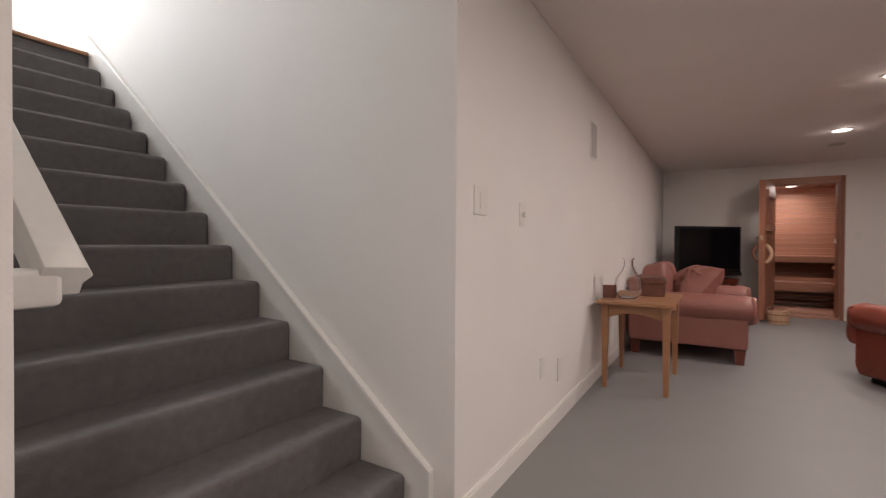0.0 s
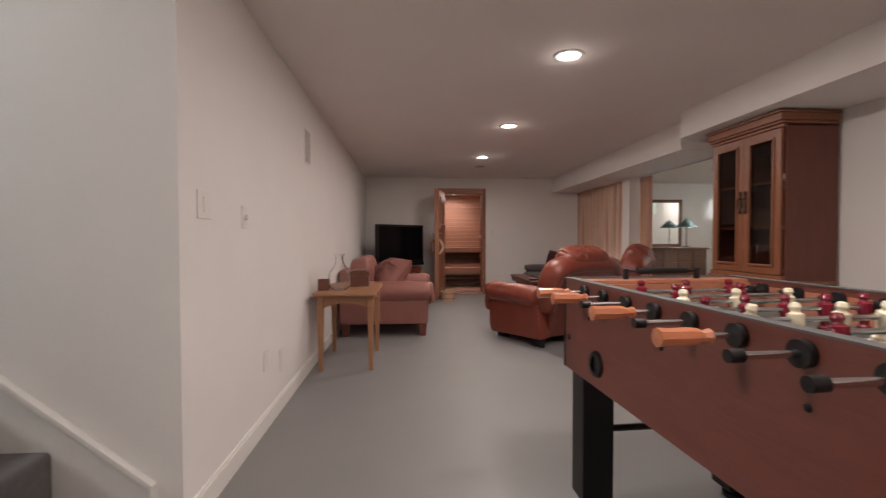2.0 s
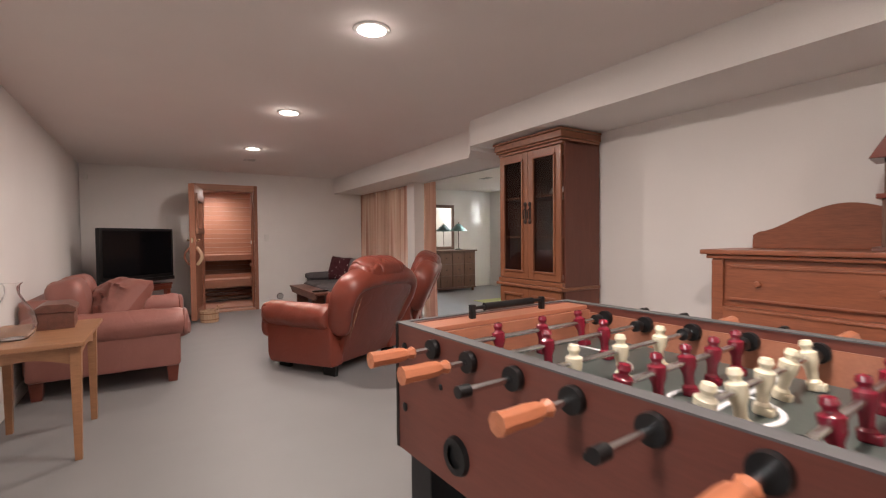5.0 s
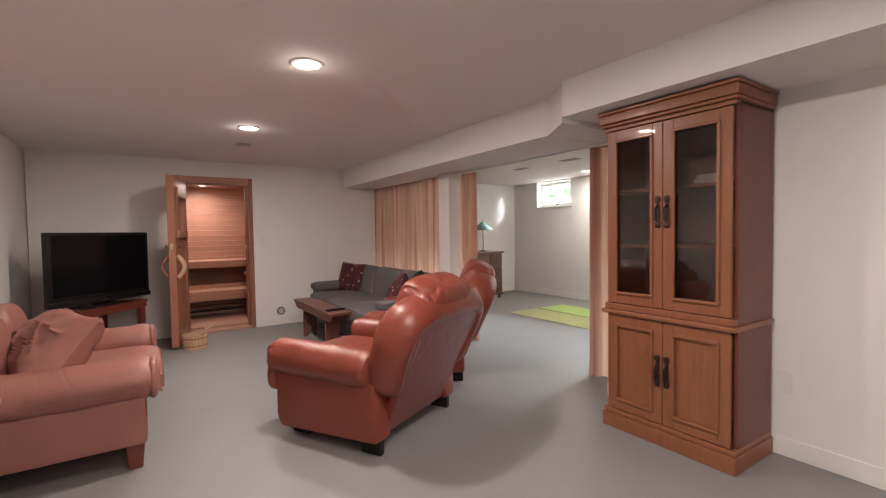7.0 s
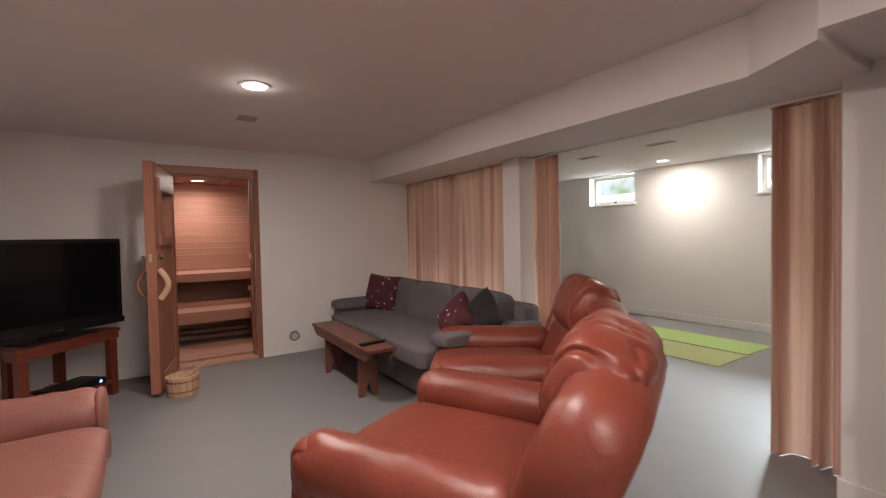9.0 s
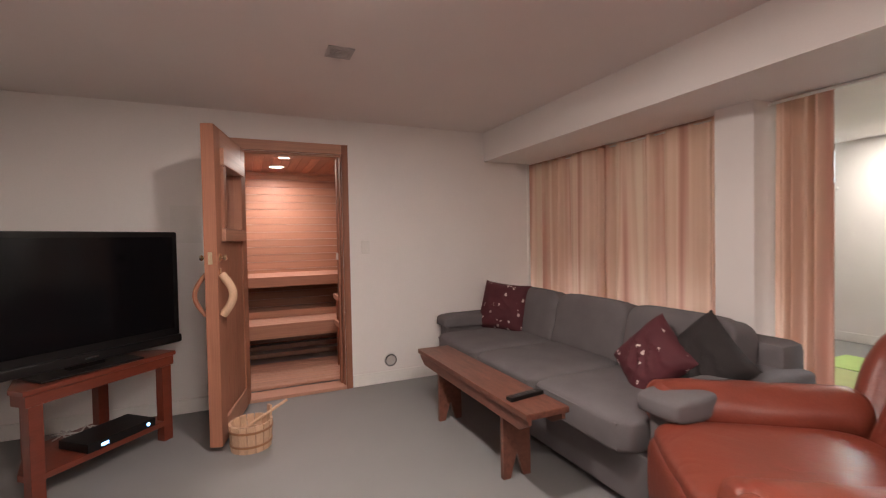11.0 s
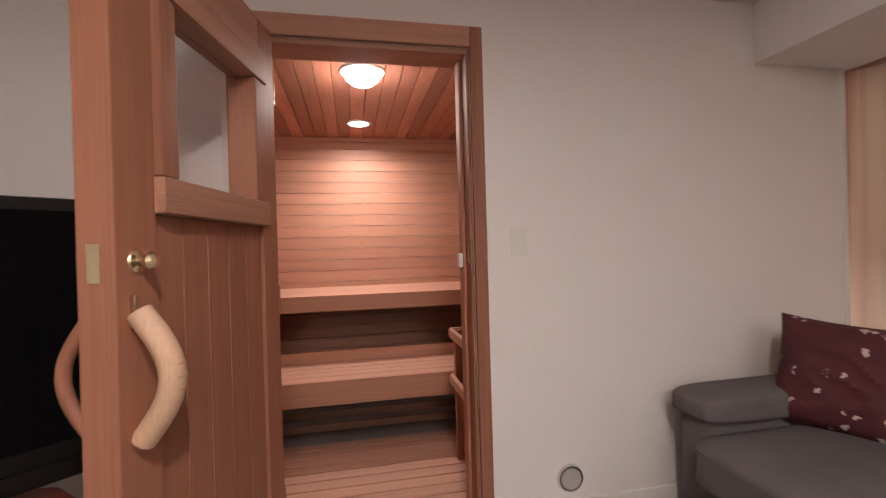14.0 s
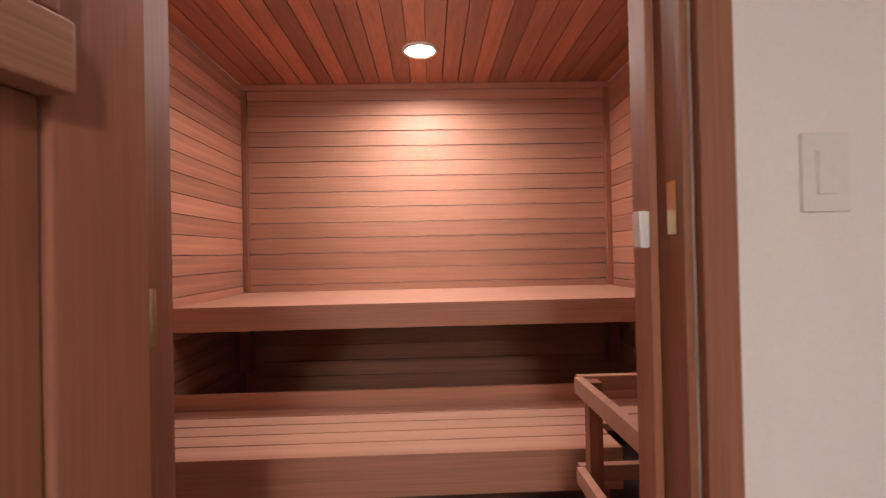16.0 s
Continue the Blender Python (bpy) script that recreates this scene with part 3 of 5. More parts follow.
# upper and lower bench
ub = thing("sauna_bench", "upper cedar sauna bench with a deep fascia", "bench", group="sauna benches")
for i in range(7):
    y = 9.84 + i * 0.108
    part("slat", box(bmesh.new(), SX0 + 0.006, SX1 - 0.006, y, y + 0.103, 0.865, 0.895, bevel=0.004), BENCHWOOD, ub)
part("fascia", boxes((SX0 + 0.006, SX1 - 0.006, 9.815, 9.838, 0.79, 0.897), bevel=0.004), CEDAR, ub)
for x in (SX0 + 0.07, 0.36, 0.45, 1.3, SX1 - 0.08):
    part("support", boxes((x - 0.018, x + 0.018, 9.86, 10.55, 0.80, 0.864)), CEDAR_Y, ub)
for x in (SX0 + 0.05, SX1 - 0.05):
    part("post", boxes((x - 0.03, x + 0.03, 10.45, 10.52, 0.45, 0.80)), CEDAR_UP_SHADED, ub)
lb = thing("sauna_bench", "lower slatted cedar sauna bench", "bench", group="sauna benches")
for i in range(5):
    y = 9.345 + i * 0.09
    part("slat", box(bmesh.new(), SX0 + 0.006, SX1 - 0.5 if i < 2 else SX1 - 0.006, y, y + 0.083, 0.435, 0.465, bevel=0.004), BENCHWOOD, lb)
part("fascia", boxes((SX0 + 0.006, SX1 - 0.5, 9.32, 9.342, 0.33, 0.467), bevel=0.004), CEDAR, lb)
part("back_panel", boxes((SX0 + 0.006, SX1 - 0.006, 9.80, 9.815, 0.44, 0.53)), CEDAR, lb)
for x in (SX0 + 0.06, SX1 - 0.56):
    part("support", boxes((x - 0.03, x + 0.03, 9.36, 9.42, 0.0, 0.434)), CEDAR_UP_SHADED, lb)
# Slats below the lower bench, in a darker wood tone than the rest.
for z in (0.08, 0.16, 0.24):
    part("kick_slat", boxes((SX0 + 0.006, SX1 - 0.5, 9.60, 9.62, z, z + 0.045), bevel=0.003), DRESSERWOOD, lb, "dark slat set back under the lower bench")
deck = thing("duckboard", "slatted cedar duckboard on the sauna floor", "duckboard")
for i in range(9):
    y = 8.70 + i * 0.088
    part("slat", box(bmesh.new(), 0.75, 1.9, y, y + 0.078, 0.03, 0.055, bevel=0.004), BENCHWOOD, deck)
for x in (0.85, 1.8):
    part("runner", boxes((x - 0.025, x + 0.025, 8.70, 9.48, 0.0, 0.03)), CEDAR_Y, deck)
structure("door_sill", boxes((DX0, DX1, 8.50, 8.69, 0.0, 0.028), bevel=0.004), BENCHWOOD, "pale wooden sauna door sill", "sill")
heater = thing("sauna_heater", "dark steel sauna heater filled with stones", "sauna heater", pose(2.08, 8.92, 0))
part("body", boxes((-0.22, 0.22, -0.17, 0.14, 0.12, 0.60), bevel=0.01), DARKMETAL, heater)
st = bmesh.new()
for i in range(34):
    pad(st, (random.uniform(-0.18, 0.18), random.uniform(-0.13, 0.10), random.uniform(0.60, 0.66)), (random.uniform(0.03, 0.05),) * 2 + (0.03,), (0.9, 0.9), 0.02, 20, nu=9, nv=6)
part("stones", st, STONE, heater)
for x in (-0.18, 0.18):
    part("foot", boxes((x - 0.02, x + 0.02, -0.12, 0.08, 0.0, 0.12)), DARKMETAL, heater)
guard = thing("heater_guard", "wooden safety rail round the sauna heater", "guard rail")
for z in (0.757, 0.507):
    part("front_rail", boxes((1.712, 2.40, 9.12, 9.145, z - 0.045, z), bevel=0.004), BENCHWOOD, guard)
    part("side_rail", boxes((1.70, 1.725, 8.68, 9.119, z - 0.045, z), bevel=0.004), BENCHWOOD, guard)
part("post", boxes((1.727, 1.765, 9.08, 9.118, 0.0, 0.75), bevel=0.003), CEDAR_UP_SHADED, guard)
part("post", boxes((1.727, 1.765, 8.69, 8.725, 0.0, 0.75), bevel=0.003), CEDAR_UP_SHADED, guard)
th = thing("thermostat", "small white sensor box on the sauna wall", "sensor", pose(1.652, 8.60, 1.14))
part("housing", boxes((-0.010, 0.008, -0.012, 0.012, -0.03, 0.03), bevel=0.003), WHITEPLASTIC, th)
for (x, y, z, r, h) in ((1.28, 9.157, SZ, 0.105, 0.075), (1.275, 10.135, SZ, 0.08, 0.012)):
    t = thing("sauna_light", "glowing white round sauna ceiling light", "ceiling light", pose(x, y, z), "sauna lights")
    part("lens", lathe(bmesh.new(), [(0.0, -h), (r * 0.55, -h * 0.88), (r * 0.85, -h * 0.55), (r * 0.97, -0.002)], seg=32), GLOW, t)
    part("ring", lathe(bmesh.new(), [(r * 0.97, -0.01), (r * 1.12, -0.008), (r * 1.16, 0.0)], seg=32), WHITEPLASTIC, t)
# casing of the doorway
dc = thing("door_casing", "reddish cedar casing round the sauna doorway", "door frame")
dc["kind"] = "structure"
for a, b in ((0.765, DX0), (DX1, 1.742)):
    part("jamb_trim", boxes((a, b, 8.498, 8.519, 0, 2.088), bevel=0.004), CEDAR_UP_SHADED, dc)
part("head_trim", boxes((DX0, DX1, 8.498, 8.519, DZ, 2.088), bevel=0.004), CEDAR, dc)
part("jamb", boxes((DX1 - 0.014, DX1, 8.52, 8.67, 0.028, DZ), bevel=0.003), CEDAR_UP_SHADED, dc)
part("stop", boxes((DX1 - 0.030, DX1 - 0.015, 8.59, 8.65, 0.028, DZ - 0.02), bevel=0.003), CEDAR_UP_SHADED, dc)
part("jamb", boxes((DX0, DX0 + 0.02, 8.52, 8.67, 0.028, DZ), bevel=0.003), CEDAR_UP_SHADED, dc)
part("head_jamb", boxes((DX0 + 0.02, DX1 - 0.014, 8.52, 8.67, DZ - 0.022, DZ), bevel=0.003), CEDAR, dc)
part("strike_plate", boxes((DX1 - 0.017, DX1 - 0.0145, 8.535, 8.56, 1.13, 1.21)), BRASS, dc, "brass strike plate")

# door leaf, swung open: local x runs from the hinge to the lock edge, y out of the inner face
leaf = thing("sauna_door", "open cedar sauna door with a small window", "door", pose(0.935, 8.487, 0.03, 0, 0, -102.0))
LW, LT, LH = 0.81, 0.075, 1.965
S = [(LW - 0.125, LW, 0, LH), (0.0, 0.125, 0, LH)]
for a, b, z0, z1 in S:
    part("stile", boxes((a, b, -LT, 0, z0, z1), bevel=0.006), CEDAR_UP_SHADED, leaf)
part("top_rail", boxes((0.126, LW - 0.126, -LT, 0, LH - 0.12, LH), bevel=0.005), CEDAR, leaf)
part("bottom_rail", boxes((0.126, LW - 0.126, -LT, 0, 0, 0.14), bevel=0.005), CEDAR, leaf)
for i in range(5):
    w = (LW - 0.252) / 5
    part("board", box(bmesh.new(), 0.126 + i * w + 0.001, 0.126 + (i + 1) * w - 0.001, -LT + 0.02, -0.012, 0.141, 1.254, bevel=0.003), CEDAR_UP_SHADED, leaf)
WX0, WX1, WZ0, WZ1 = 0.205, 0.625, 1.335, 1.735
part("window_apron", boxes((0.115, LW - 0.12, -LT, 0.024, 1.255, WZ0), bevel=0.006), CEDAR, leaf)
part("window_head", boxes((0.115, LW - 0.12, -LT, 0.024, WZ1, LH - 0.121), bevel=0.006), CEDAR, leaf)
part("window_jamb", boxes((0.126, WX0, -LT, 0.018, WZ0 + 0.001, WZ1 - 0.001), bevel=0.006), CEDAR_UP_SHADED, leaf)
part("window_jamb", boxes((WX1, LW - 0.126, -LT, 0.018, WZ0 + 0.001, WZ1 - 0.001), bevel=0.006), CEDAR_UP_SHADED, leaf)
pn = part("pane", boxes((WX0, WX1, -0.045, -0.039, WZ0, WZ1)), GLASS, leaf)
pn.visible_shadow = False
for side in (1, -1):
    base = 0.0 if side > 0 else -LT
    arch = bmesh.new()
    pts = [(LW - 0.05, base + side * (0.010 + 0.062 * math.sin(math.pi * k / 12)), 0.80 + 0.25 * k / 12) for k in range(13)]
    for p, q in zip(pts, pts[1:]):
        t = (Vector(q) - Vector(p))
        rod(arch, p, Vector(q) + t * 0.15, 0.025 if side > 0 else 0.014, seg=12)
    part("pull_handle", arch, PALEWOOD if side > 0 else CEDAR_UP_SHADED, leaf, "curved pale wooden pull handle" if side > 0 else "curved wooden pull handle")
    kn = lathe(bmesh.new(), [(0.0, 0.04), (0.015, 0.038), (0.019, 0.029), (0.01, 0.02), (0.01, 0.006), (0.024, 0.004), (0.026, 0.0)], m=Matrix.Translation((LW - 0.06, base, 1.155)) @ Matrix.Rotation(radians(-90 * side), 4, "X"))
    part("knob", kn, BRASS, leaf, "small brass knob")
part("latch_plate", boxes((LW, LW + 0.003, -0.052, -0.026, 1.115, 1.19), bevel=0.001), BRASS, leaf, "brass latch plate")
part("hook", boxes((LW - 0.045, LW - 0.035, 0, 0.01, 1.02, 1.09), bevel=0.002), BRASS, leaf)
for z in (0.25, 1.0, 1.75):
    part("hinge", rod(bmesh.new(), (-0.004, -0.006, z - 0.04), (-0.004, -0.006, z + 0.04), 0.007), BRASS, leaf)
note = solid("notice", boxes((-0.1, 0.1, 0, 0.003, -0.14, 0.14)), WHITEPLASTIC, "blank white paper notice on the wall", "notice", pose(0.52, 8.516, 1.42))


# ---- curtains ----
def curtain(name, label, x, y0, y1, z0, z1, folds, depth, seed, gather=0.0):
    """A hanging cloth along y; gather pulls its lower half together."""
    t = bmesh.new()
    nu, nv = 150, 14
    rows = []
    for j in range(nv + 1):
        f = j / nv
        row = []
        for i in range(nu + 1):
            u = i / nu
            squeeze = 1 - gather * math.sin(math.pi * min(1.0, f * 1.2)) * 0.5
            y = y0 + (y1 - y0) * (0.5 + (u - 0.5) * squeeze)
            w = u * folds + 1.1 * noise.noise(Vector((u * 3.1, seed, 0)))
            d = depth * (math.sin(2 * math.pi * w) + 0.4 * noise.noise(Vector((u * folds * 1.7, seed + 4, f * 1.2)))) * (0.65 + 0.45 * f)
            row.append(t.verts.new((d, y - y0, z1 + (z0 - z1) * f + (0.002 * noise.noise(Vector((u * 9, seed, 2))) if j == nv else 0))))
        rows.append(row)
    for a, b in zip(rows, rows[1:]):
        for i in range(nu):
            t.faces.new((a[i], a[i + 1], b[i + 1], b[i]))
    c = thing(name, label, "curtain", pose(x, y0, 0), "striped curtains")
    part("cloth", t, CURTAIN, c)
    part("header_tape", boxes((-0.02, 0.02, 0, y1 - y0, z1 - 0.012, z1 + 0.004)), CURTAIN, c)


STRIPED = "full-length striped peach and rust curtain"
curtain("curtain", STRIPED + " drawn across the opening", 3.665, 7.50, 8.63, 0.012, 2.019, 6, 0.04, 1.0)
curtain("curtain", STRIPED + " drawn across the opening", 3.69, 6.50, 7.56, 0.03, 2.019, 5, 0.045, 5.0)
curtain("curtain", STRIPED + " gathered beside the post", 3.72, 5.98, 6.24, 0.003, 2.019, 4, 0.045, 9.0)
curtain("curtain", STRIPED + " gathered at the opening's end", 3.80, 4.03, 4.40, 0.003, 2.019, 5, 0.05, 14.0)
rodt = thing("curtain_rod", "thin white curtain rod under the beam", "curtain rod")
part("rod", rod(bmesh.new(), (3.69, 4.03, 2.006), (3.69, 8.5, 2.006), 0.009), WHITEPLASTIC, rodt)
structure("trim", boxes((3.575, 3.603, 8.508, 8.5195, 0, 2.018), bevel=0.003), TRIM, "white edge trim beside the curtain", "trim")


# ---- seating ----


def roll_y(bm, x, z, r, y0, y1, wrinkle=0.006, rz=None):
    """A padded roll along y with rounded ends."""
    t = bmesh.new()
    n, k = 28, 22
    prof = [(0.0, 0.0), (0.55, 0.006), (0.85, 0.022), (0.97, 0.05), (1.0, 0.09)]
    ys = [(p, y0 + d) for p, d in prof] + [(1.0, y0 + (y1 - y0) * q / k) for q in range(3, k - 2)] + [(p, y1 - d) for p, d in reversed(prof)]
    rings = []
    for p, y in ys:
        ring = []
        for i in range(n):
            a = 2 * math.pi * i / n
            q = 1 + wrinkle * noise.noise(Vector((math.cos(a) * 2 + x, y * 9, math.sin(a) * 2))) / r
            ring.append(t.verts.new((x + r * max(p, 0.01) * q * math.cos(a), y, z + (rz or r) * max(p, 0.01) * q * math.sin(a))))
        rings.append(ring)
    for a, b in zip(rings, rings[1:]):
        for i in range(n):
            t.faces.new((a[i], a[(i + 1) % n], b[(i + 1) % n], b[i]))
    return merge(bm, t)


def sweep(bm, path, r, y):
    """A padded tube along a path of (x, z) points in the plane y, with rounded ends."""
    t = bmesh.new()
    pts = []
    for i in range(len(path) - 1):
        p0, p1, p2, p3 = (Vector(path[max(0, min(len(path) - 1, i + k))]) for k in (-1, 0, 1, 2))
        for q in range(5):
            f = q / 5
            pts.append(0.5 * (2 * p1 + (p2 - p0) * f + (2 * p0 - 5 * p1 + 4 * p2 - p3) * f * f + (3 * p1 - p0 - 3 * p2 + p3) * f ** 3))
    pts.append(Vector(path[-1]))
    n, m = 20, len(pts)
    rings = []
    for i, p in enumerate(pts):
        d = (pts[min(m - 1, i + 1)] - pts[max(0, i - 1)]).normalized()
        e = min(i, m - 1 - i)
        k = (0.05, 0.62, 0.85, 0.96)[e] if e < 4 else 1.0
        k *= 1 + 0.03 * noise.noise(Vector((p.x * 14, p.y * 14, 3)))
        ring = []
        for j in range(n):
            a = 2 * math.pi * j / n
            ring.append(t.verts.new((p.x - d.y * r * k * math.cos(a), y + 1.35 * r * k * math.sin(a), p.y + d.x * r * k * math.cos(a))))
        rings.append(ring)
    for a, b in zip(rings, rings[1:]):
        for j in range(n):
            t.faces.new((a[j], a[(j + 1) % n], b[(j + 1) % n], b[j]))
    return merge(bm, t)


def recliner(m, label):
    """Local y is forwards, x to the sitter's right, z up; the floor is z = 0."""
    c = thing("recliner", label, "recliner", m, "leather recliners")
    body = bmesh.new()
    box(body, -0.40, 0.40, -0.36, 0.36, 0.09, 0.36, bevel=0.04, seg=3)
    part("base", body, LEATHER, c)
    for s in (-1, 1):
        side = bmesh.new()
        prism(side, [(-0.42, 0.09), (0.36, 0.05), (0.40, 0.12), (0.40, 0.44), (-0.40, 0.44)], "x", s * 0.31, s * 0.455, bevel=0.025)
        roll_y(side, s * 0.395, 0.505, 0.112, -0.38, 0.44, 0.008, rz=0.115)
        pad(side, (s * 0.39, 0.425, 0.42), (0.09, 0.04, 0.14), (0.6, 0.7), 0.012, 10, nu=60, nv=40)
        pad(side, (s * 0.392, 0.40, 0.50), (0.108, 0.065, 0.105), (0.75, 0.85), 0.010, 12, nu=72, nv=48)
        part("arm", side, LEATHER, c)
    seat = bmesh.new()
    pad(seat, (0, 0.09, 0.405), (0.31, 0.40, 0.10), (0.45, 0.3), 0.005, 7)
    part("seat", seat, LEATHER, c)
    foot = bmesh.new()
    pad(foot, (0, 0.43, 0.27), (0.31, 0.075, 0.17), (0.45, 0.4), 0.008, 8)
    part("footrest", foot, LEATHER, c)
    tilt = Matrix.Translation((0, -0.35, 0.22)) @ Matrix.Rotation(radians(24), 4, "X") @ Matrix.Diagonal((0.89, 1, 0.95, 1))
    shell = bmesh.new()
    prism(shell, [(-0.37, -0.12), (0.37, -0.12), (0.40, 0.30), (0.45, 0.58), (0.42, 0.68), (0.2, 0.735), (-0.2, 0.735), (-0.42, 0.68), (-0.45, 0.58), (-0.40, 0.30)], "y", -0.075, -0.01, bevel=0.02)
    shell.transform(tilt)
    part("back_shell", shell, LEATHER, c, "smooth leather outer back")
    roll = bmesh.new()
    sweep(roll, [(-0.395, 0.16), (-0.42, 0.28), (-0.455, 0.42), (-0.47, 0.54), (-0.43, 0.645), (-0.31, 0.70), (-0.15, 0.715), (0.0, 0.72), (0.15, 0.715), (0.31, 0.70), (0.43, 0.645), (0.47, 0.54), (0.455, 0.42), (0.42, 0.28), (0.395, 0.16)], 0.092, 0.03)
    roll.transform(tilt)
    part("edge_roll", roll, LEATHER, c, "thick rolled leather edge of the backrest")
    for s in (-1, 1):
        studs = bmesh.new()
        for k in range(24):
            pad(studs, (s * (0.345 + 0.035 * k / 24), -0.079, 0.17 + 0.018 * k), (0.005, 0.004, 0.005), (1, 1), nu=8, nv=5)
        studs.transform(tilt)
        part("nailheads", studs, BRASS, c, "row of pale brass nailheads")
    lumbar = bmesh.new()
    pad(lumbar, (0, 0.07, 0.33), (0.31, 0.10, 0.22), (0.5, 0.4), 0.018, 9, nu=72, nv=44)
    lumbar.transform(tilt)
    part("lumbar_cushion", lumbar, LEATHER, c)
    head = bmesh.new()
    pad(head, (0, 0.085, 0.675), (0.335, 0.15, 0.195), (0.62, 0.55), 0.02, 10, nu=120, nv=72)
    head.transform(tilt)
    part("head_cushion", head, LEATHER, c, "plump creased leather head cushion")
    for x, y in ((-0.38, -0.33), (0.38, -0.33), (-0.36, 0.26), (0.36, 0.26)):
        part("rocker_foot", boxes((x - 0.02, x + 0.02, y - 0.07, y + 0.07, 0.0, 0.095), bevel=0.006), BLACK, c, "black metal rocker foot")
    return c


recliner(pose(1.79, 4.70, 0, 0, 0, 27.5) @ Matrix.Diagonal((1.06, 1, 1, 1)), "rust-brown leather recliner with nailhead trim and creased headrest")
recliner(pose(2.70, 5.53, 0, 0, 0, 54) @ Matrix.Diagonal((1.1, 1, 1, 1)), "rust-brown leather recliner turned towards the grey sofa")

# wide salmon armchair against the west wall, facing +x
ac = thing("armchair", "wide salmon leather armchair with rolled arms", "armchair", pose(-0.57, 5.40, 0, 0, 0, -90))
bm = bmesh.new()
box(bm, -0.50, 0.50, 0.10, 1.02, 0.14, 0.36, bevel=0.03)
part("base", bm, SALMON, ac)
for s in (-1, 1):
    a = bmesh.new()
    box(a, s * 0.46, s * 0.63, 0.06, 1.05, 0.14, 0.50, bevel=0.03)
    roll_y(a, s * 0.56, 0.505, 0.125, 0.04, 1.10, 0.012, rz=0.118)
    pad(a, (s * 0.56, 1.085, 0.50), (0.115, 0.03, 0.11), (0.7, 0.9), 0.008, 9)
    part("arm", a, SALMON, ac)
bk = bmesh.new()
box(bk, -0.5, 0.5, 0.02, 0.22, 0.14, 0.74, bevel=0.05, seg=3)
part("back", bk, SALMON, ac)
for s in (-1, 1):
    c = bmesh.new()
    pad(c, (s * 0.225, 0.30, 0.63), (0.225, 0.13, 0.25), (0.5, 0.45), 0.03, 6, m=Matrix.Rotation(radians(12), 4, "X"))
    part("back_cushion", c, SALMON, ac)
c = bmesh.new()
pad(c, (0, 0.68, 0.41), (0.435, 0.46, 0.10), (0.4, 0.25), 0.02, 6)
part("seat_cushion", c, SALMON, ac)
pip = bmesh.new()
for z in (0.365, 0.455):
    rod(pip, (-0.40, 1.125, z), (0.40, 1.125, z), 0.005, seg=8)
part("piping", pip, SALMON, ac)
for x in (-0.55, 0.55):
    for y in (0.12, 0.99):
        leg = bmesh.new()
        t = box(bmesh.new(), -0.045, 0.045, -0.045, 0.045, 0, 0.14, bevel=0.006)
        for v in t.verts:
            v.co.x *= 0.72 + 0.28 * v.co.z / 0.14
            v.co.y *= 0.72 + 0.28 * v.co.z / 0.14
        t.transform(Matrix.Translation((x, y, 0)))
        merge(leg, t)
        part("leg", leg, REDWOOD, ac, "dark tapered wooden leg")


def throw_pillow(name, m, h, mat, label, wrinkle=0.03):
    t = bmesh.new()
    n = 26
    for side in (1, -1):
        g = [[t.verts.new((h[0] * (2 * i / n - 1) * (1 - 0.07 * (1 - (2 * j / n - 1) ** 2)), side * (h[1] * ((1 - (2 * i / n - 1) ** 4) * (1 - (2 * j / n - 1) ** 4)) ** 0.55 + 0.004) + wrinkle * (min(1.0, 4 * abs(noise.noise(Vector((i * 0.13, j * 0.2, side * 3 + h[0]))))) - 0.8) * ((1 - (2 * i / n - 1) ** 2) * (1 - (2 * j / n - 1) ** 2)), h[2] * (2 * j / n - 1) * (1 - 0.07 * (1 - (2 * i / n - 1) ** 2)))) for i in range(n + 1)] for j in range(n + 1)]
        for j in range(n):
            for i in range(n):
                t.faces.new((g[j][i], g[j][i + 1], g[j + 1][i + 1], g[j + 1][i]))
    bmesh.ops.remove_doubles(t, verts=t.verts, dist=0.009)
    return solid(name, t, mat, label, "pillow", m)


throw_pillow("throw_pillow", pose(0.05, 5.12, 0.665, -38, 0, -70), (0.31, 0.12, 0.24), SALMON, "crumpled salmon leather pillow leaning in the armchair", 0.05)
throw_pillow("throw_pillow", pose(-0.09, 5.42, 0.64, -30, 10, -95), (0.24, 0.09, 0.19), SALMON, "salmon leather pillow lying in the armchair", 0.04)

# grey sofa, facing -x: local y forwards, x along the wall
sf = thing("sofa", "long grey upholstered three-seat sofa before the curtains", "sofa", pose(3.52, 7.17, 0, 0, 0, 90))
SL = 1.23
part("base", boxes((-SL + 0.12, SL - 0.12, 0.08, 1.02, 0.04, 0.30), bevel=0.03), GREYCLOTH, sf)
part("back", boxes((-SL + 0.05, SL - 0.05, 0.0, 0.2, 0.04, 0.72), bevel=0.05), GREYCLOTH, sf)
for s in (-1, 1):
    a = bmesh.new()
    box(a, s * (SL - 0.17), s * SL, 0.02, 1.0, 0.04, 0.53, bevel=0.04, seg=3)
    pad(a, (s * (SL - 0.095), 0.53, 0.54), (0.115, 0.51, 0.06), (0.45, 0.25), 0.01, 6)
    part("arm", a, GREYCLOTH, sf)
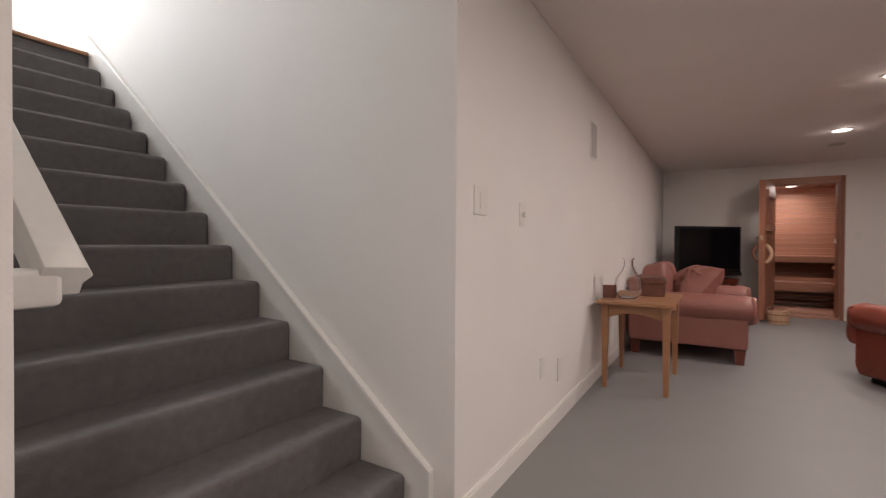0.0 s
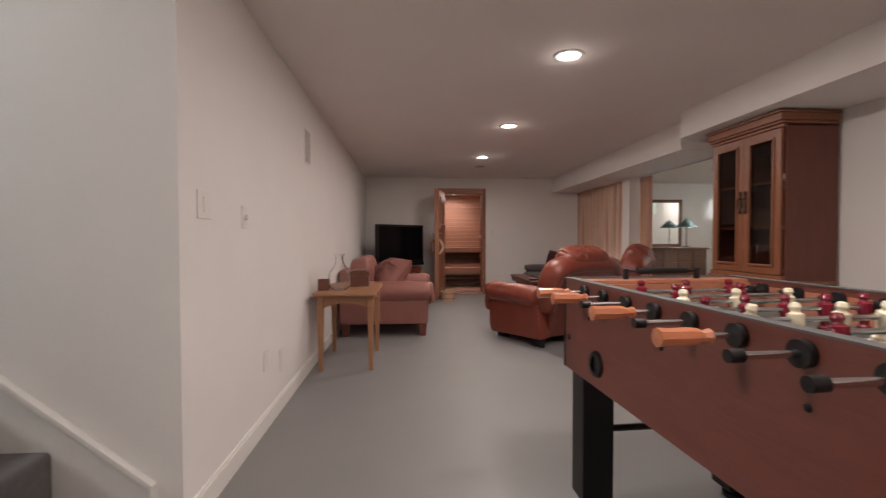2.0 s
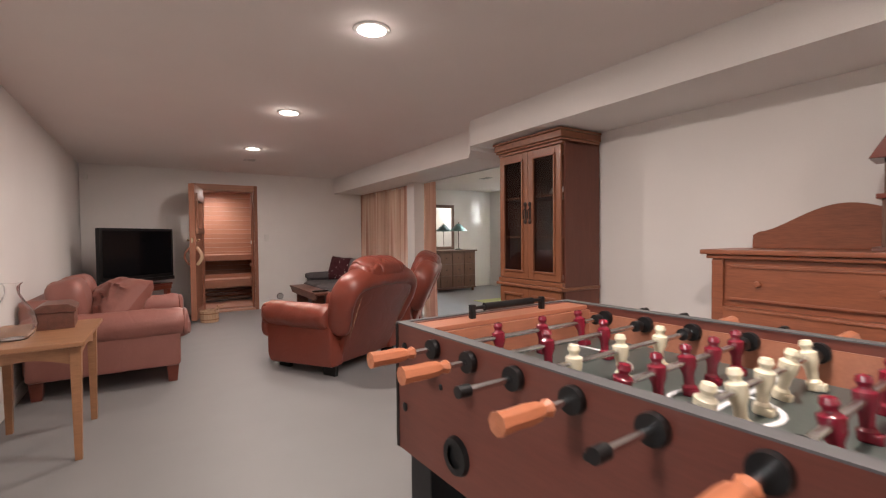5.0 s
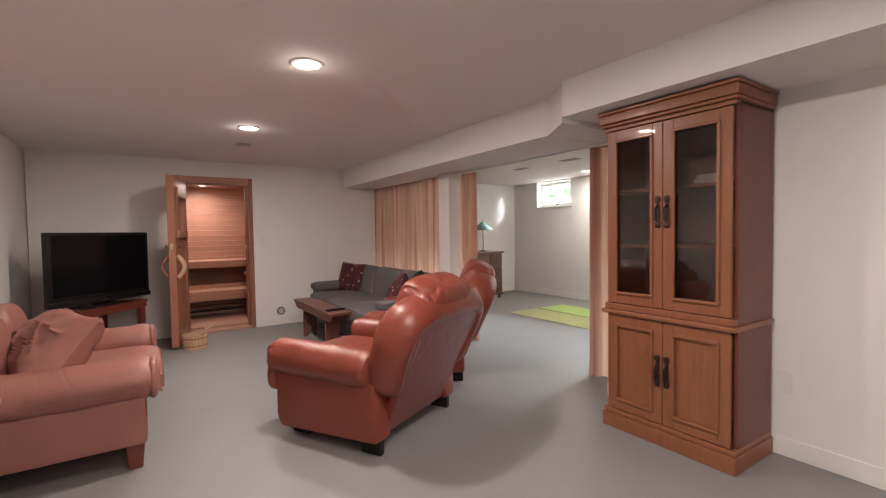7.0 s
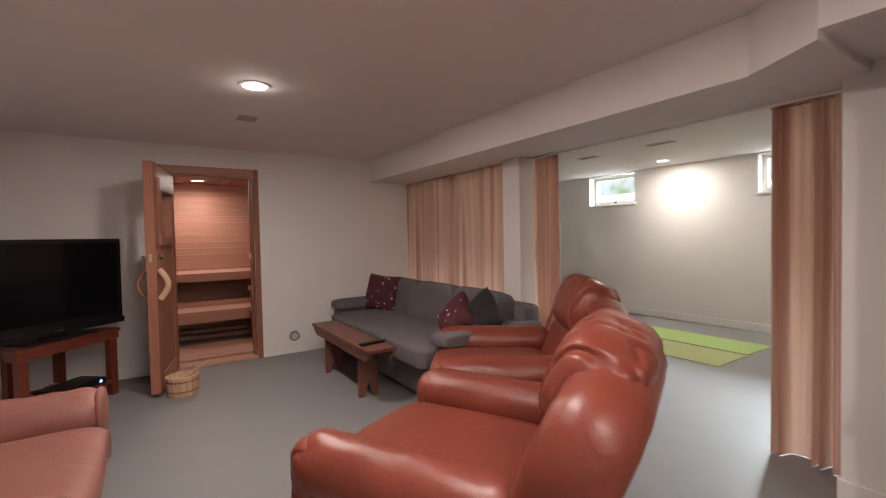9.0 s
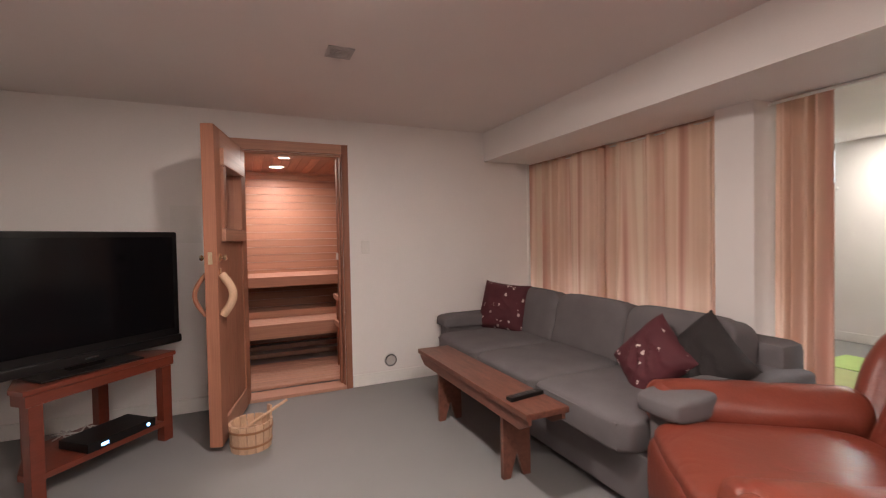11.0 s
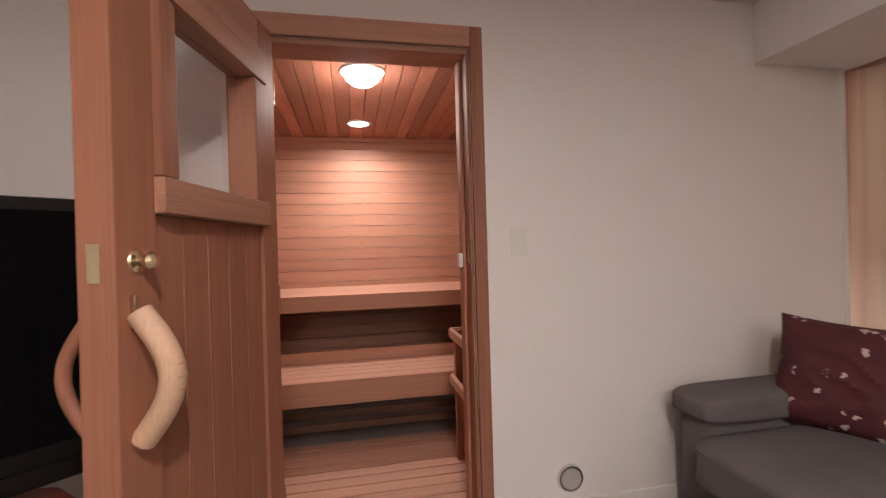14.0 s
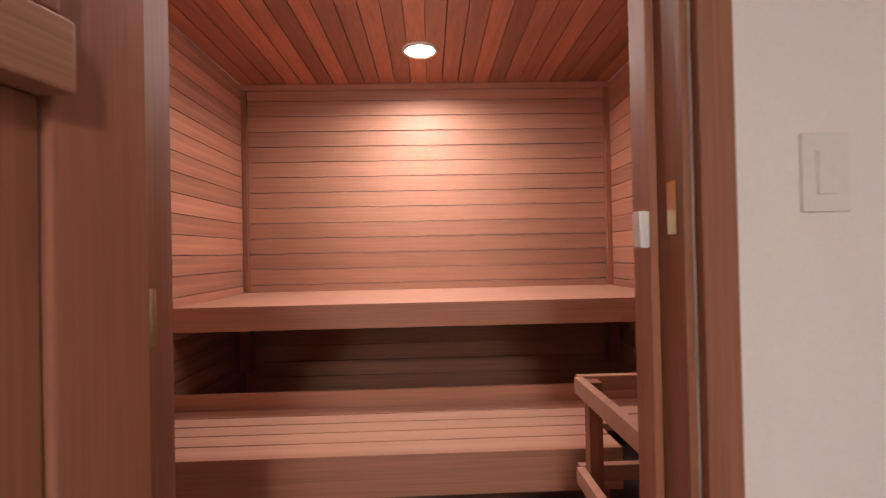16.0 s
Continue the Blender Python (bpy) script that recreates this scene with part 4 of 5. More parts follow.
for i in range(3):
    x = (i - 1) * 0.70
    c = bmesh.new()
    pad(c, (x, 0.66, 0.375), (0.352, 0.46, 0.10), (0.35, 0.2), 0.012, 5)
    part("seat_cushion", c, GREYCLOTH, sf)
    pp = bmesh.new()
    for z in (0.318, 0.432):
        rod(pp, (x - 0.30, 1.108, z), (x + 0.30, 1.108, z), 0.0055, seg=8)
    part("piping", pp, GREYCLOTH, sf)
    c = bmesh.new()
    pad(c, (x, 0.30, 0.60), (0.352, 0.12, 0.23), (0.4, 0.25), 0.015, 5, m=Matrix.Rotation(radians(13), 4, "X"))
    part("back_cushion", c, GREYCLOTH, sf)
for x in (-SL + 0.1, SL - 0.1):
    for y in (0.1, 0.9):
        part("foot", boxes((x - 0.03, x + 0.03, y - 0.03, y + 0.03, 0, 0.045)), BLACK, sf)
throw_pillow("throw_pillow", pose(3.02, 8.10, 0.655, -18, 4, -62), (0.23, 0.085, 0.22), SPOTTED, "wine-red pillow with pale blossoms against the sofa arm", 0.02)
throw_pillow("throw_pillow", pose(2.92, 6.42, 0.60, -34, 30, -112), (0.195, 0.08, 0.19), SPOTTED, "wine-red blossom pillow tilted on the grey sofa", 0.02)
throw_pillow("throw_pillow", pose(3.02, 6.20, 0.62, -28, 36, -108), (0.20, 0.085, 0.20), BLACKCLOTH, "black cloth pillow leaning on the grey sofa", 0.02)

# ---- low bench used as a coffee table ----
cb = thing("low_bench", "worn brown wooden bench used as a coffee table", "bench", pose(2.215, 7.11, 0))
part("top", boxes((-0.125, 0.125, -0.71, 0.71, 0.418, 0.45), bevel=0.006), BENCHBROWN, cb)
for s in (-1, 1):
    ap = bmesh.new()
    prism(ap, [(-0.70, 0.417), (-0.70, 0.39), (-0.62, 0.345), (0.62, 0.345), (0.70, 0.39), (0.70, 0.417)], "x", s * 0.088, s * 0.108, bevel=0.003)
    part("apron", ap, BENCHBROWN, cb)
    lg = bmesh.new()
    for q in (-1, 1):
        prism(lg, [(q * 0.004, 0.13), (q * 0.085, 0.0), (q * 0.04, 0.0)], "y", -0.013, 0.013)
    box(lg, -0.085, 0.085, -0.014, 0.014, 0.128, 0.417, bevel=0.003)
    for q in (-1, 1):
        prism(lg, [(q * 0.085, 0.0), (q * 0.085, 0.13), (q * 0.0, 0.13), (q * 0.045, 0.0)], "y", -0.0138, 0.0138)
    lg.transform(Matrix.Translation((0, s * 0.42, 0)))
    part("leg_board", lg, BENCHBROWN, cb)
rm = thing("remote_control", "black remote control on the low bench", "remote control", pose(2.22, 6.60, 0.45, 0, 0, -82))
part("body", boxes((-0.025, 0.025, -0.11, 0.11, 0.0, 0.022), bevel=0.006), BLACK, rm)
for i in range(6):
    for j in range(3):
        part("button", box(bmesh.new(), -0.017 + j * 0.013, -0.009 + j * 0.013, -0.08 + i * 0.025, -0.066 + i * 0.025, 0.022, 0.025), GREYEDGE, rm)

# ---- end table and what stands on it ----
et = thing("end_table", "small honey-coloured wooden end table with arched apron", "end table", pose(-0.252, 3.86, 0))
part("top", boxes((-0.258, 0.258, -0.425, 0.425, 0.635, 0.66), bevel=0.006), TABLEWOOD, et)
for sx in (-1, 1):
    for sy in (-1, 1):
        t = box(bmesh.new(), -0.026, 0.026, -0.026, 0.026, 0, 0.634, bevel=0.003)
        for v in t.verts:
            f = 0.62 + 0.38 * min(1, v.co.z / 0.5)
            v.co.x, v.co.y = v.co.x * f, v.co.y * f
        t.transform(Matrix.Translation((sx * 0.208, sy * 0.325, 0)))
        part("leg", t, TABLEWOOD, et)
for s in (-1, 1):
    arc = [(-0.182, 0.633), (-0.182, 0.53)] + [(-0.182 + 0.364 * k / 10, 0.53 + 0.04 * math.sin(math.pi * k / 10)) for k in range(1, 10)] + [(0.182, 0.53), (0.182, 0.633)]
    part("apron", prism(bmesh.new(), arc, "y", s * 0.318, s * 0.335), TABLEWOOD, et)
    arc2 = [(u * 1.6, w) for u, w in arc]
    part("side_apron", prism(bmesh.new(), arc2, "x", s * 0.2, s * 0.217), TABLEWOOD, et)
ca = thing("glass_carafe", "clear round glass carafe on the end table", "carafe", pose(-0.33, 3.72, 0.66))
part("bowl", lathe(bmesh.new(), [(0.0, 0.002), (0.06, 0.0), (0.09, 0.03), (0.105, 0.08), (0.09, 0.15), (0.05, 0.21), (0.032, 0.25), (0.032, 0.29), (0.045, 0.31), (0.042, 0.31), (0.028, 0.288), (0.028, 0.25), (0.046, 0.208), (0.085, 0.15), (0.10, 0.08), (0.085, 0.033), (0.058, 0.006), (0.0, 0.006)], seg=40), GLASS, ca)
wb = thing("wooden_box", "brown wooden lidded box on the end table", "box", pose(-0.20, 4.08, 0.66, 0, 0, 4))
part("body", boxes((-0.09, 0.09, -0.13, 0.13, 0.0, 0.10), bevel=0.005), BENCHBROWN, wb)
lid = bmesh.new()
prism(lid, [(-0.1, 0.101), (0.1, 0.101), (0.1, 0.125), (0.06, 0.15), (-0.06, 0.15), (-0.1, 0.125)], "y", -0.14, 0.14, bevel=0.004)
part("lid", lid, BENCHBROWN, wb)
pf = thing("picture_frame", "small dark standing picture frame", "picture frame", pose(-0.455, 3.66, 0.66, 0, 0, 20))
part("frame", boxes((-0.05, 0.05, -0.008, 0.008, 0.0, 0.10), bevel=0.003), BENCHBROWN, pf)
part("print", boxes((-0.037, 0.037, -0.011, -0.0085, 0.012, 0.088)), BENCHBROWN, pf, "plain brown print")

# ---- television and its stand ----
tvm = pose(0.088, 7.81, 0, 0, 0, 42.5)
tv = thing("television", "black flat-screen television, switched off", "television", tvm)
part("bezel", boxes((-0.545, 0.545, -0.02, 0.05, 0.655, 1.355), bevel=0.012), BLACK, tv)
part("screen", boxes((-0.505, 0.505, -0.0235, -0.021, 0.715, 1.32)), SCREEN, tv, "dark glossy screen")
part("chin", boxes((-0.55, 0.55, -0.035, 0.05, 0.615, 0.67), bevel=0.012), BLACK, tv)
part("logo", boxes((-0.035, 0.035, -0.0385, -0.0355, 0.637, 0.648)), CHROME, tv)
part("neck", boxes((-0.09, 0.09, 0.0, 0.05, 0.585, 0.62)), BLACK, tv)
part("foot", boxes((-0.26, 0.26, -0.09, 0.16, 0.573, 0.588), bevel=0.006), BLACK, tv)
ts = thing("tv_stand", "red-stained wooden corner television stand", "tv stand", pose(0.205, 7.77, 0, 0, 0, 48))
TOPO = [(-0.42, 0.0), (0.42, 0.0), (0.42, 0.12), (0.20, 0.46), (-0.20, 0.46), (-0.42, 0.12)]
part("top", prism(bmesh.new(), TOPO, "z", 0.545, 0.573, bevel=0.006), REDWOOD, ts)
part("cornice", prism(bmesh.new(), [(u * 0.97, w * 0.97 + 0.008) for u, w in TOPO], "z", 0.485, 0.544, bevel=0.006), REDWOOD, ts)
part("shelf", prism(bmesh.new(), [(u * 0.93, w * 0.93 + 0.014) for u, w in TOPO], "z", 0.10, 0.135, bevel=0.005), REDWOOD, ts)
for x, y in ((-0.36, 0.045), (0.36, 0.045), (-0.19, 0.38), (0.19, 0.38)):
    t = box(bmesh.new(), x - 0.032, x + 0.032, y - 0.03, y + 0.03, 0, 0.484, bevel=0.004)
    part("leg", t, REDWOOD, ts)
mb_ = thing("media_box", "black media box with blue lights", "media box", pose(0.20, 7.86, 0.136, 0, 0, 48))
part("case", boxes((-0.2, 0.2, -0.06, 0.18, 0.0, 0.05), bevel=0.006), BLACK, mb_)
part("power_light", rod(bmesh.new(), (0.15, -0.0605, 0.026), (0.15, -0.0625, 0.026), 0.011), BLUE, mb_, "glowing blue power ring")
part("display", boxes((-0.13, -0.09, -0.0625, -0.0605, 0.016, 0.032)), BLUE, mb_, "glowing pale blue clock display")
cab_ = thing("cable", "tangled pale cables behind the media box", "cable", pose(0.05, 7.95, 0.137))
cu = bmesh.new()
for k in range(4):
    ph = k * 1.3
    pts = [Vector((-0.18 + 0.03 * q + 0.02 * math.sin(q * 1.3 + ph), 0.02 * k + 0.05 * math.sin(q * 0.9 + ph), 0.008 + 0.03 * abs(math.sin(q * 0.8 + ph)))) for q in range(9)]
    for p, q in zip(pts, pts[1:]):
        rod(cu, p, q, 0.004, seg=6)
part("strands", cu, VENTGREY, cab_)

# ---- sauna bucket ----
bu = thing("sauna_bucket", "pale wooden stave bucket with a ladle", "bucket", pose(0.925, 7.70, 0))
for i in range(16):
    a = 2 * math.pi * i / 16
    h = 0.23 if i == 13 else 0.165
    part("stave", box(bmesh.new(), -0.0205, 0.0205, -0.008, 0.008, 0, h, bevel=0.002, m=Matrix.Rotation(a, 4, "Z") @ Matrix.Translation((0, 0.108, 0)) @ Matrix.Rotation(radians(-4), 4, "X")), PALEWOOD, bu)
for z in (0.035, 0.12):
    part("hoop", lathe(bmesh.new(), [(0.118 + z * 0.07, z), (0.1215 + z * 0.07, z), (0.1215 + z * 0.07 + 0.001, z + 0.014), (0.118 + z * 0.07, z + 0.014)], seg=32), TABLEWOOD, bu)
part("bottom", lathe(bmesh.new(), [(0.0, 0.02), (0.10, 0.02), (0.10, 0.012), (0.0, 0.012)]), PALEWOOD, bu)
la = thing("ladle", "pale wooden ladle resting in the bucket", "ladle", pose(0.925, 7.70, 0.10))
part("shaft", rod(bmesh.new(), (-0.02, 0.0, 0.03), (0.22, 0.03, 0.15), 0.009), PALEWOOD, la)
part("cup", lathe(bmesh.new(), [(0.0, -0.03), (0.035, -0.028), (0.045, 0.02), (0.04, 0.02), (0.032, -0.022), (0.0, -0.024)]), PALEWOOD, la)


# ---- tall glazed cabinet: local x out of the front, y along it ----
CX, CY0, CY1 = 3.04, 2.90, 3.69
cb2 = thing("display_cabinet", "tall oak display cabinet with glazed upper doors", "cabinet")
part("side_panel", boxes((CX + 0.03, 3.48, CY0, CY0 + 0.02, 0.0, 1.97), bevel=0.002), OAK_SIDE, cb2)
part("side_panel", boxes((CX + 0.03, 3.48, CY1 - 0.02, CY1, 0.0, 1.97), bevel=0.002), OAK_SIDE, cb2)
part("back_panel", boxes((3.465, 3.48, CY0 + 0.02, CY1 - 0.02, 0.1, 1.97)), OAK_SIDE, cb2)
part("plinth", boxes((CX - 0.015, 3.48, CY0 - 0.012, CY1 + 0.012, 0.0, 0.095), bevel=0.006), OAK, cb2)
part("plinth_moulding", boxes((CX - 0.006, 3.46, CY0 - 0.006, CY1 + 0.006, 0.095, 0.125), bevel=0.008), OAK, cb2)
part("waist_moulding", boxes((CX - 0.025, 3.48, CY0 - 0.014, CY1 + 0.014, 0.752, 0.782), bevel=0.01), OAK, cb2)
part("waist_rail", boxes((CX - 0.004, 3.464, CY0 + 0.002, CY1 - 0.002, 0.783, 0.82), bevel=0.004), OAK, cb2)
for k, (p, z0, z1) in enumerate(((0.0, 1.93, 1.955), (0.02, 1.955, 1.975), (0.035, 1.975, 2.03), (0.05, 2.03, 2.05))):
    part("cornice", boxes((CX - p, 3.48, CY0 - p * 0.5, CY1 + p * 0.5, z0, z1), bevel=0.007), OAK, cb2)
for z in (1.18, 1.53):
    part("shelf", boxes((CX + 0.06, 3.464, CY0 + 0.021, CY1 - 0.021, z, z + 0.02)), OAK, cb2)
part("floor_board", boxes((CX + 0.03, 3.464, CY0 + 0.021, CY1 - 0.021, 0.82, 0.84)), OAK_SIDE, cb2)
MID = (CY0 + CY1) / 2


def framed_door(y0, y1, z0, z1, glazed, knob_y):
    door = part("door", boxes((CX, CX + 0.022, y0, y0 + 0.062, z0, z1), bevel=0.003), OAK, cb2)
    part("door_stile", boxes((CX, CX + 0.022, y1 - 0.062, y1, z0, z1), bevel=0.003), OAK, door)
    for zz in (z0, z1 - 0.065):
        part("door_rail", boxes((CX + 0.0005, CX + 0.0215, y0 + 0.062, y1 - 0.062, zz, zz + 0.065), bevel=0.003), OAK, door)
    mo = bmesh.new()
    a, b, c, d_ = y0 + 0.055, y1 - 0.055, z0 + 0.058, z1 - 0.058
    for dims in ((a, b, c, c + 0.018), (a, b, d_ - 0.018, d_), (a, a + 0.018, c + 0.018, d_ - 0.018), (b - 0.018, b, c + 0.018, d_ - 0.018)):
        box(mo, CX - 0.013, CX + 0.006, *dims, bevel=0.005)
    part("moulding", mo, OAK, door)
    if glazed:
        p = part("pane", boxes((CX + 0.010, CX + 0.014, y0 + 0.06, y1 - 0.06, z0 + 0.06, z1 - 0.06)), SMOKE, door, "dim cabinet glass")
        p.visible_shadow = False
    else:
        part("panel", boxes((CX + 0.010, CX + 0.020, y0 + 0.062, y1 - 0.062, z0 + 0.065, z1 - 0.065)), OAK, door)
    h = bmesh.new()
    zc = z0 + (z1 - z0) * 0.52
    box(h, CX - 0.004, CX, knob_y - 0.012, knob_y + 0.012, zc - 0.085, zc + 0.085, bevel=0.003)
    pad(h, (CX - 0.006, knob_y, zc + 0.075), (0.006, 0.018, 0.02), (0.8, 0.8), nu=12, nv=8)
    pad(h, (CX - 0.006, knob_y, zc - 0.075), (0.006, 0.018, 0.02), (0.8, 0.8), nu=12, nv=8)
    rod(h, (CX - 0.03, knob_y, zc - 0.05), (CX - 0.03, knob_y, zc + 0.02), 0.007, seg=10)
    rod(h, (CX - 0.03, knob_y, zc + 0.02), (CX - 0.002, knob_y, zc + 0.04), 0.006, seg=8)
    part("handle", h, DARKMETAL, door, "dark bronze drop handle")


for g_, z0, z1 in ((True, 0.825, 1.925), (False, 0.13, 0.748)):
    framed_door(CY0 + 0.022, MID - 0.002, z0, z1, g_, MID - 0.028)
    framed_door(MID + 0.002, CY1 - 0.022, z0, z1, g_, MID + 0.028)
bk_ = solid("book_stack", boxes((3.2, 3.4, 3.0, 3.2, 1.55, 1.585), (3.21, 3.4, 3.01, 3.19, 1.586, 1.61), bevel=0.003), WHITEPLASTIC, "small stack of pale books inside the cabinet", "books")

# ---- tall chest with arched back board ----
ch = thing("chest_of_drawers", "reddish pine chest with an arched back board", "chest of drawers", pose(3.03, 0, 0))
Y0, Y1 = 0.80, 1.77
part("carcass", boxes((0.02, 0.45, Y0, Y1, 0.08, 1.06), bevel=0.004), HUTCH, ch)
part("top", boxes((-0.035, 0.455, Y0 - 0.05, Y1 + 0.05, 1.085, 1.112), bevel=0.006), HUTCH, ch)
part("top_moulding", boxes((-0.015, 0.453, Y0 - 0.025, Y1 + 0.025, 1.06, 1.085), bevel=0.008), HUTCH, ch)
part("plinth", boxes((0.0, 0.45, Y0 - 0.01, Y1 + 0.01, 0.0, 0.08), bevel=0.005), HUTCH, ch)
yc = (Y0 + Y1) / 2
ar = [(Y0 + 0.04, 1.112), (Y0 + 0.04, 1.19)]
for k in range(21):
    u = k / 20
    ar.append((Y0 + 0.07 + (Y1 - Y0 - 0.14) * u, 1.21 + 0.15 * (0.5 - 0.5 * math.cos(2 * math.pi * u)) ** 0.8))
ar += [(Y1 - 0.04, 1.19), (Y1 - 0.04, 1.112)]
part("back_board", prism(bmesh.new(), ar, "x", 0.40, 0.43, bevel=0.004), HUTCH, ch, "arched dark pine back board")
for y in (Y0 + 0.03, Y1 - 0.03):
    part("pilaster", boxes((0.002, 0.02, y - 0.03, y + 0.03, 0.085, 1.058), bevel=0.003), HUTCH, ch)
zs = ((0.83, 1.03, 0.0), (0.60, 0.80, 0.045), (0.36, 0.57, 0.0), (0.11, 0.33, 0.0))
for z0, z1, out in zs:
    dr = part("drawer", boxes((-out + 0.004, 0.02, Y0 + 0.08, Y1 - 0.08, z0, z1), bevel=0.004), HUTCH, ch)
    part("drawer_moulding", boxes((-out - 0.004, -out + 0.004, Y0 + 0.10, Y1 - 0.10, z1 - 0.018, z1 - 0.006), (-out - 0.004, -out + 0.004, Y0 + 0.10, Y1 - 0.10, z0 + 0.006, z0 + 0.018), bevel=0.003), HUTCH, dr)
    for y in (Y0 + 0.24, Y1 - 0.24):
        part("knob", lathe(bmesh.new(), [(0.0, 0.03), (0.014, 0.028), (0.017, 0.018), (0.008, 0.0)], m=Matrix.Translation((-out + 0.004, y, (z0 + z1) / 2)) @ Matrix.Rotation(radians(-90), 4, "Y")), HUTCH, dr)
# painted bird house on the chest
bh = thing("birdhouse", "tall red-roofed wooden bird house on the chest", "birdhouse", pose(3.22, 0.98, 1.112, 0, 0, 8))
part("base", boxes((-0.12, 0.12, -0.14, 0.14, 0.0, 0.02), bevel=0.003), BENCHBROWN, bh)
part("lower_storey", boxes((-0.09, 0.09, -0.11, 0.11, 0.02, 0.24), bevel=0.003), DRESSERWOOD, bh)
part("floor_ledge", boxes((-0.11, 0.11, -0.13, 0.13, 0.24, 0.262), bevel=0.003), REDWOOD, bh)
part("upper_storey", boxes((-0.085, 0.085, -0.105, 0.105, 0.262, 0.43), bevel=0.003), DRESSERWOOD, bh)
part("roof", prism(bmesh.new(), [(-0.155, 0.42), (0.155, 0.42), (0.012, 0.67), (-0.012, 0.67)], "x", -0.13, 0.13, bevel=0.004), REDWOOD, bh, "steep dark red roof")
part("finial", rod(bmesh.new(), (0, 0, 0.66), (0, 0, 0.72), 0.01), REDWOOD, bh)
for z in (0.13, 0.345):
    for y in (-0.05, 0.05):
        part("window", boxes((-0.093, -0.086, y - 0.03, y + 0.03, z - 0.045, z + 0.045), bevel=0.001), CREAMPLAY, bh, "small cream window")

# ---- foosball table: local origin at the floor, x across, y along ----
FX0, FX1, FY0, FY1, FZ, FB = 0.968, 1.755, 0.148, 1.658, 0.938, 0.556
FOOS = Matrix.Translation((FX0, FY1, 0)) @ Matrix.Rotation(radians(2.6), 4, "Z") @ Matrix.Translation((-FX0, -FY1, 0))
fo = thing("foosball_table", "reddish wood-veneer foosball table with black legs", "foosball table", FOOS)
TH = 0.032
part("side_panel", boxes((FX0, FX0 + TH, FY0, FY1, FB, FZ - 0.004)), FOOSWOOD, fo)
part("side_panel", boxes((FX1 - TH, FX1, FY0, FY1, FB, FZ - 0.004)), FOOSWOOD, fo)
part("end_panel", boxes((FX0 + TH, FX1 - TH, FY0, FY0 + TH, FB, FZ - 0.004)), FOOSWOOD, fo)
part("end_panel", boxes((FX0 + TH, FX1 - TH, FY1 - TH, FY1, FB, FZ - 0.004)), FOOSWOOD, fo)
for d_ in ((FX0 - 0.001, FX0 + TH + 0.003, FY0, FY1, FZ - 0.004, FZ), (FX1 - TH - 0.003, FX1 + 0.001, FY0, FY1, FZ - 0.004, FZ), (FX0 + TH + 0.004, FX1 - TH - 0.004, FY0 - 0.001, FY0 + 0.018, FZ - 0.003, FZ), (FX0 + TH + 0.004, FX1 - TH - 0.004, FY1 - 0.018, FY1 + 0.001, FZ - 0.003, FZ)):
    part("edge_trim", boxes(d_), GREYEDGE, fo, "dark grey edge banding")
for x in (FX0 - 0.002, FX1 - 0.012):
    for y in (FY0 - 0.002, FY1 - 0.012):
        part("corner_post", boxes((x, x + 0.014, y, y + 0.014, FB, FZ - 0.005)), BLACK, fo)
for y0, y1 in ((FY0 + 0.018, FY0 + 0.125), (FY1 - 0.125, FY1 - 0.018)):
    part("end_ledge", boxes((FX0 + TH, FX1 - TH, y0, y1, FZ - 0.02, FZ - 0.006), bevel=0.002), FOOSTOP, fo, "orange wood-veneer ledge")
    part("inner_end", boxes((FX0 + TH, FX1 - TH, (y1 if y0 < 1 else y0) - 0.012, (y1 if y0 < 1 else y0), 0.82, FZ - 0.021)), FOOSTOP, fo)
part("inner_side", boxes((FX0 + TH, FX0 + TH + 0.004, FY0 + 0.125, FY1 - 0.125, 0.82, FZ - 0.03)), FOOSTOP, fo)
part("inner_side", boxes((FX1 - TH - 0.004, FX1 - TH, FY0 + 0.125, FY1 - 0.125, 0.82, FZ - 0.03)), FOOSTOP, fo)
part("playing_field", boxes((FX0 + TH, FX1 - TH, FY0 + 0.11, FY1 - 0.11, 0.805, 0.82)), FELT, fo, "dark green-grey playing field")
yc, xc = (FY0 + FY1) / 2, (FX0 + FX1) / 2
ln = bmesh.new()
for a, b, c, d_ in ((xc - 0.33, xc + 0.33, yc - 0.006, yc + 0.006), (xc - 0.2, xc + 0.2, FY1 - 0.36, FY1 - 0.348), (xc - 0.2, xc + 0.2, FY0 + 0.348, FY0 + 0.36), (xc - 0.2, xc - 0.188, FY1 - 0.347, FY1 - 0.16), (xc + 0.188, xc + 0.2, FY1 - 0.347, FY1 - 0.16), (xc - 0.2, xc - 0.188, FY0 + 0.16, FY0 + 0.347), (xc + 0.188, xc + 0.2, FY0 + 0.16, FY0 + 0.347)):
    part("field_line", boxes((a, b, c, d_, 0.8205, 0.822)), WHITELINE, fo, "white painted field line")
lathe(ln, [(0.10, 0.8205), (0.112, 0.8205), (0.112, 0.822), (0.10, 0.822)], center=(xc, yc, 0))
part("centre_circle", ln, WHITELINE, fo, "white painted centre circle")
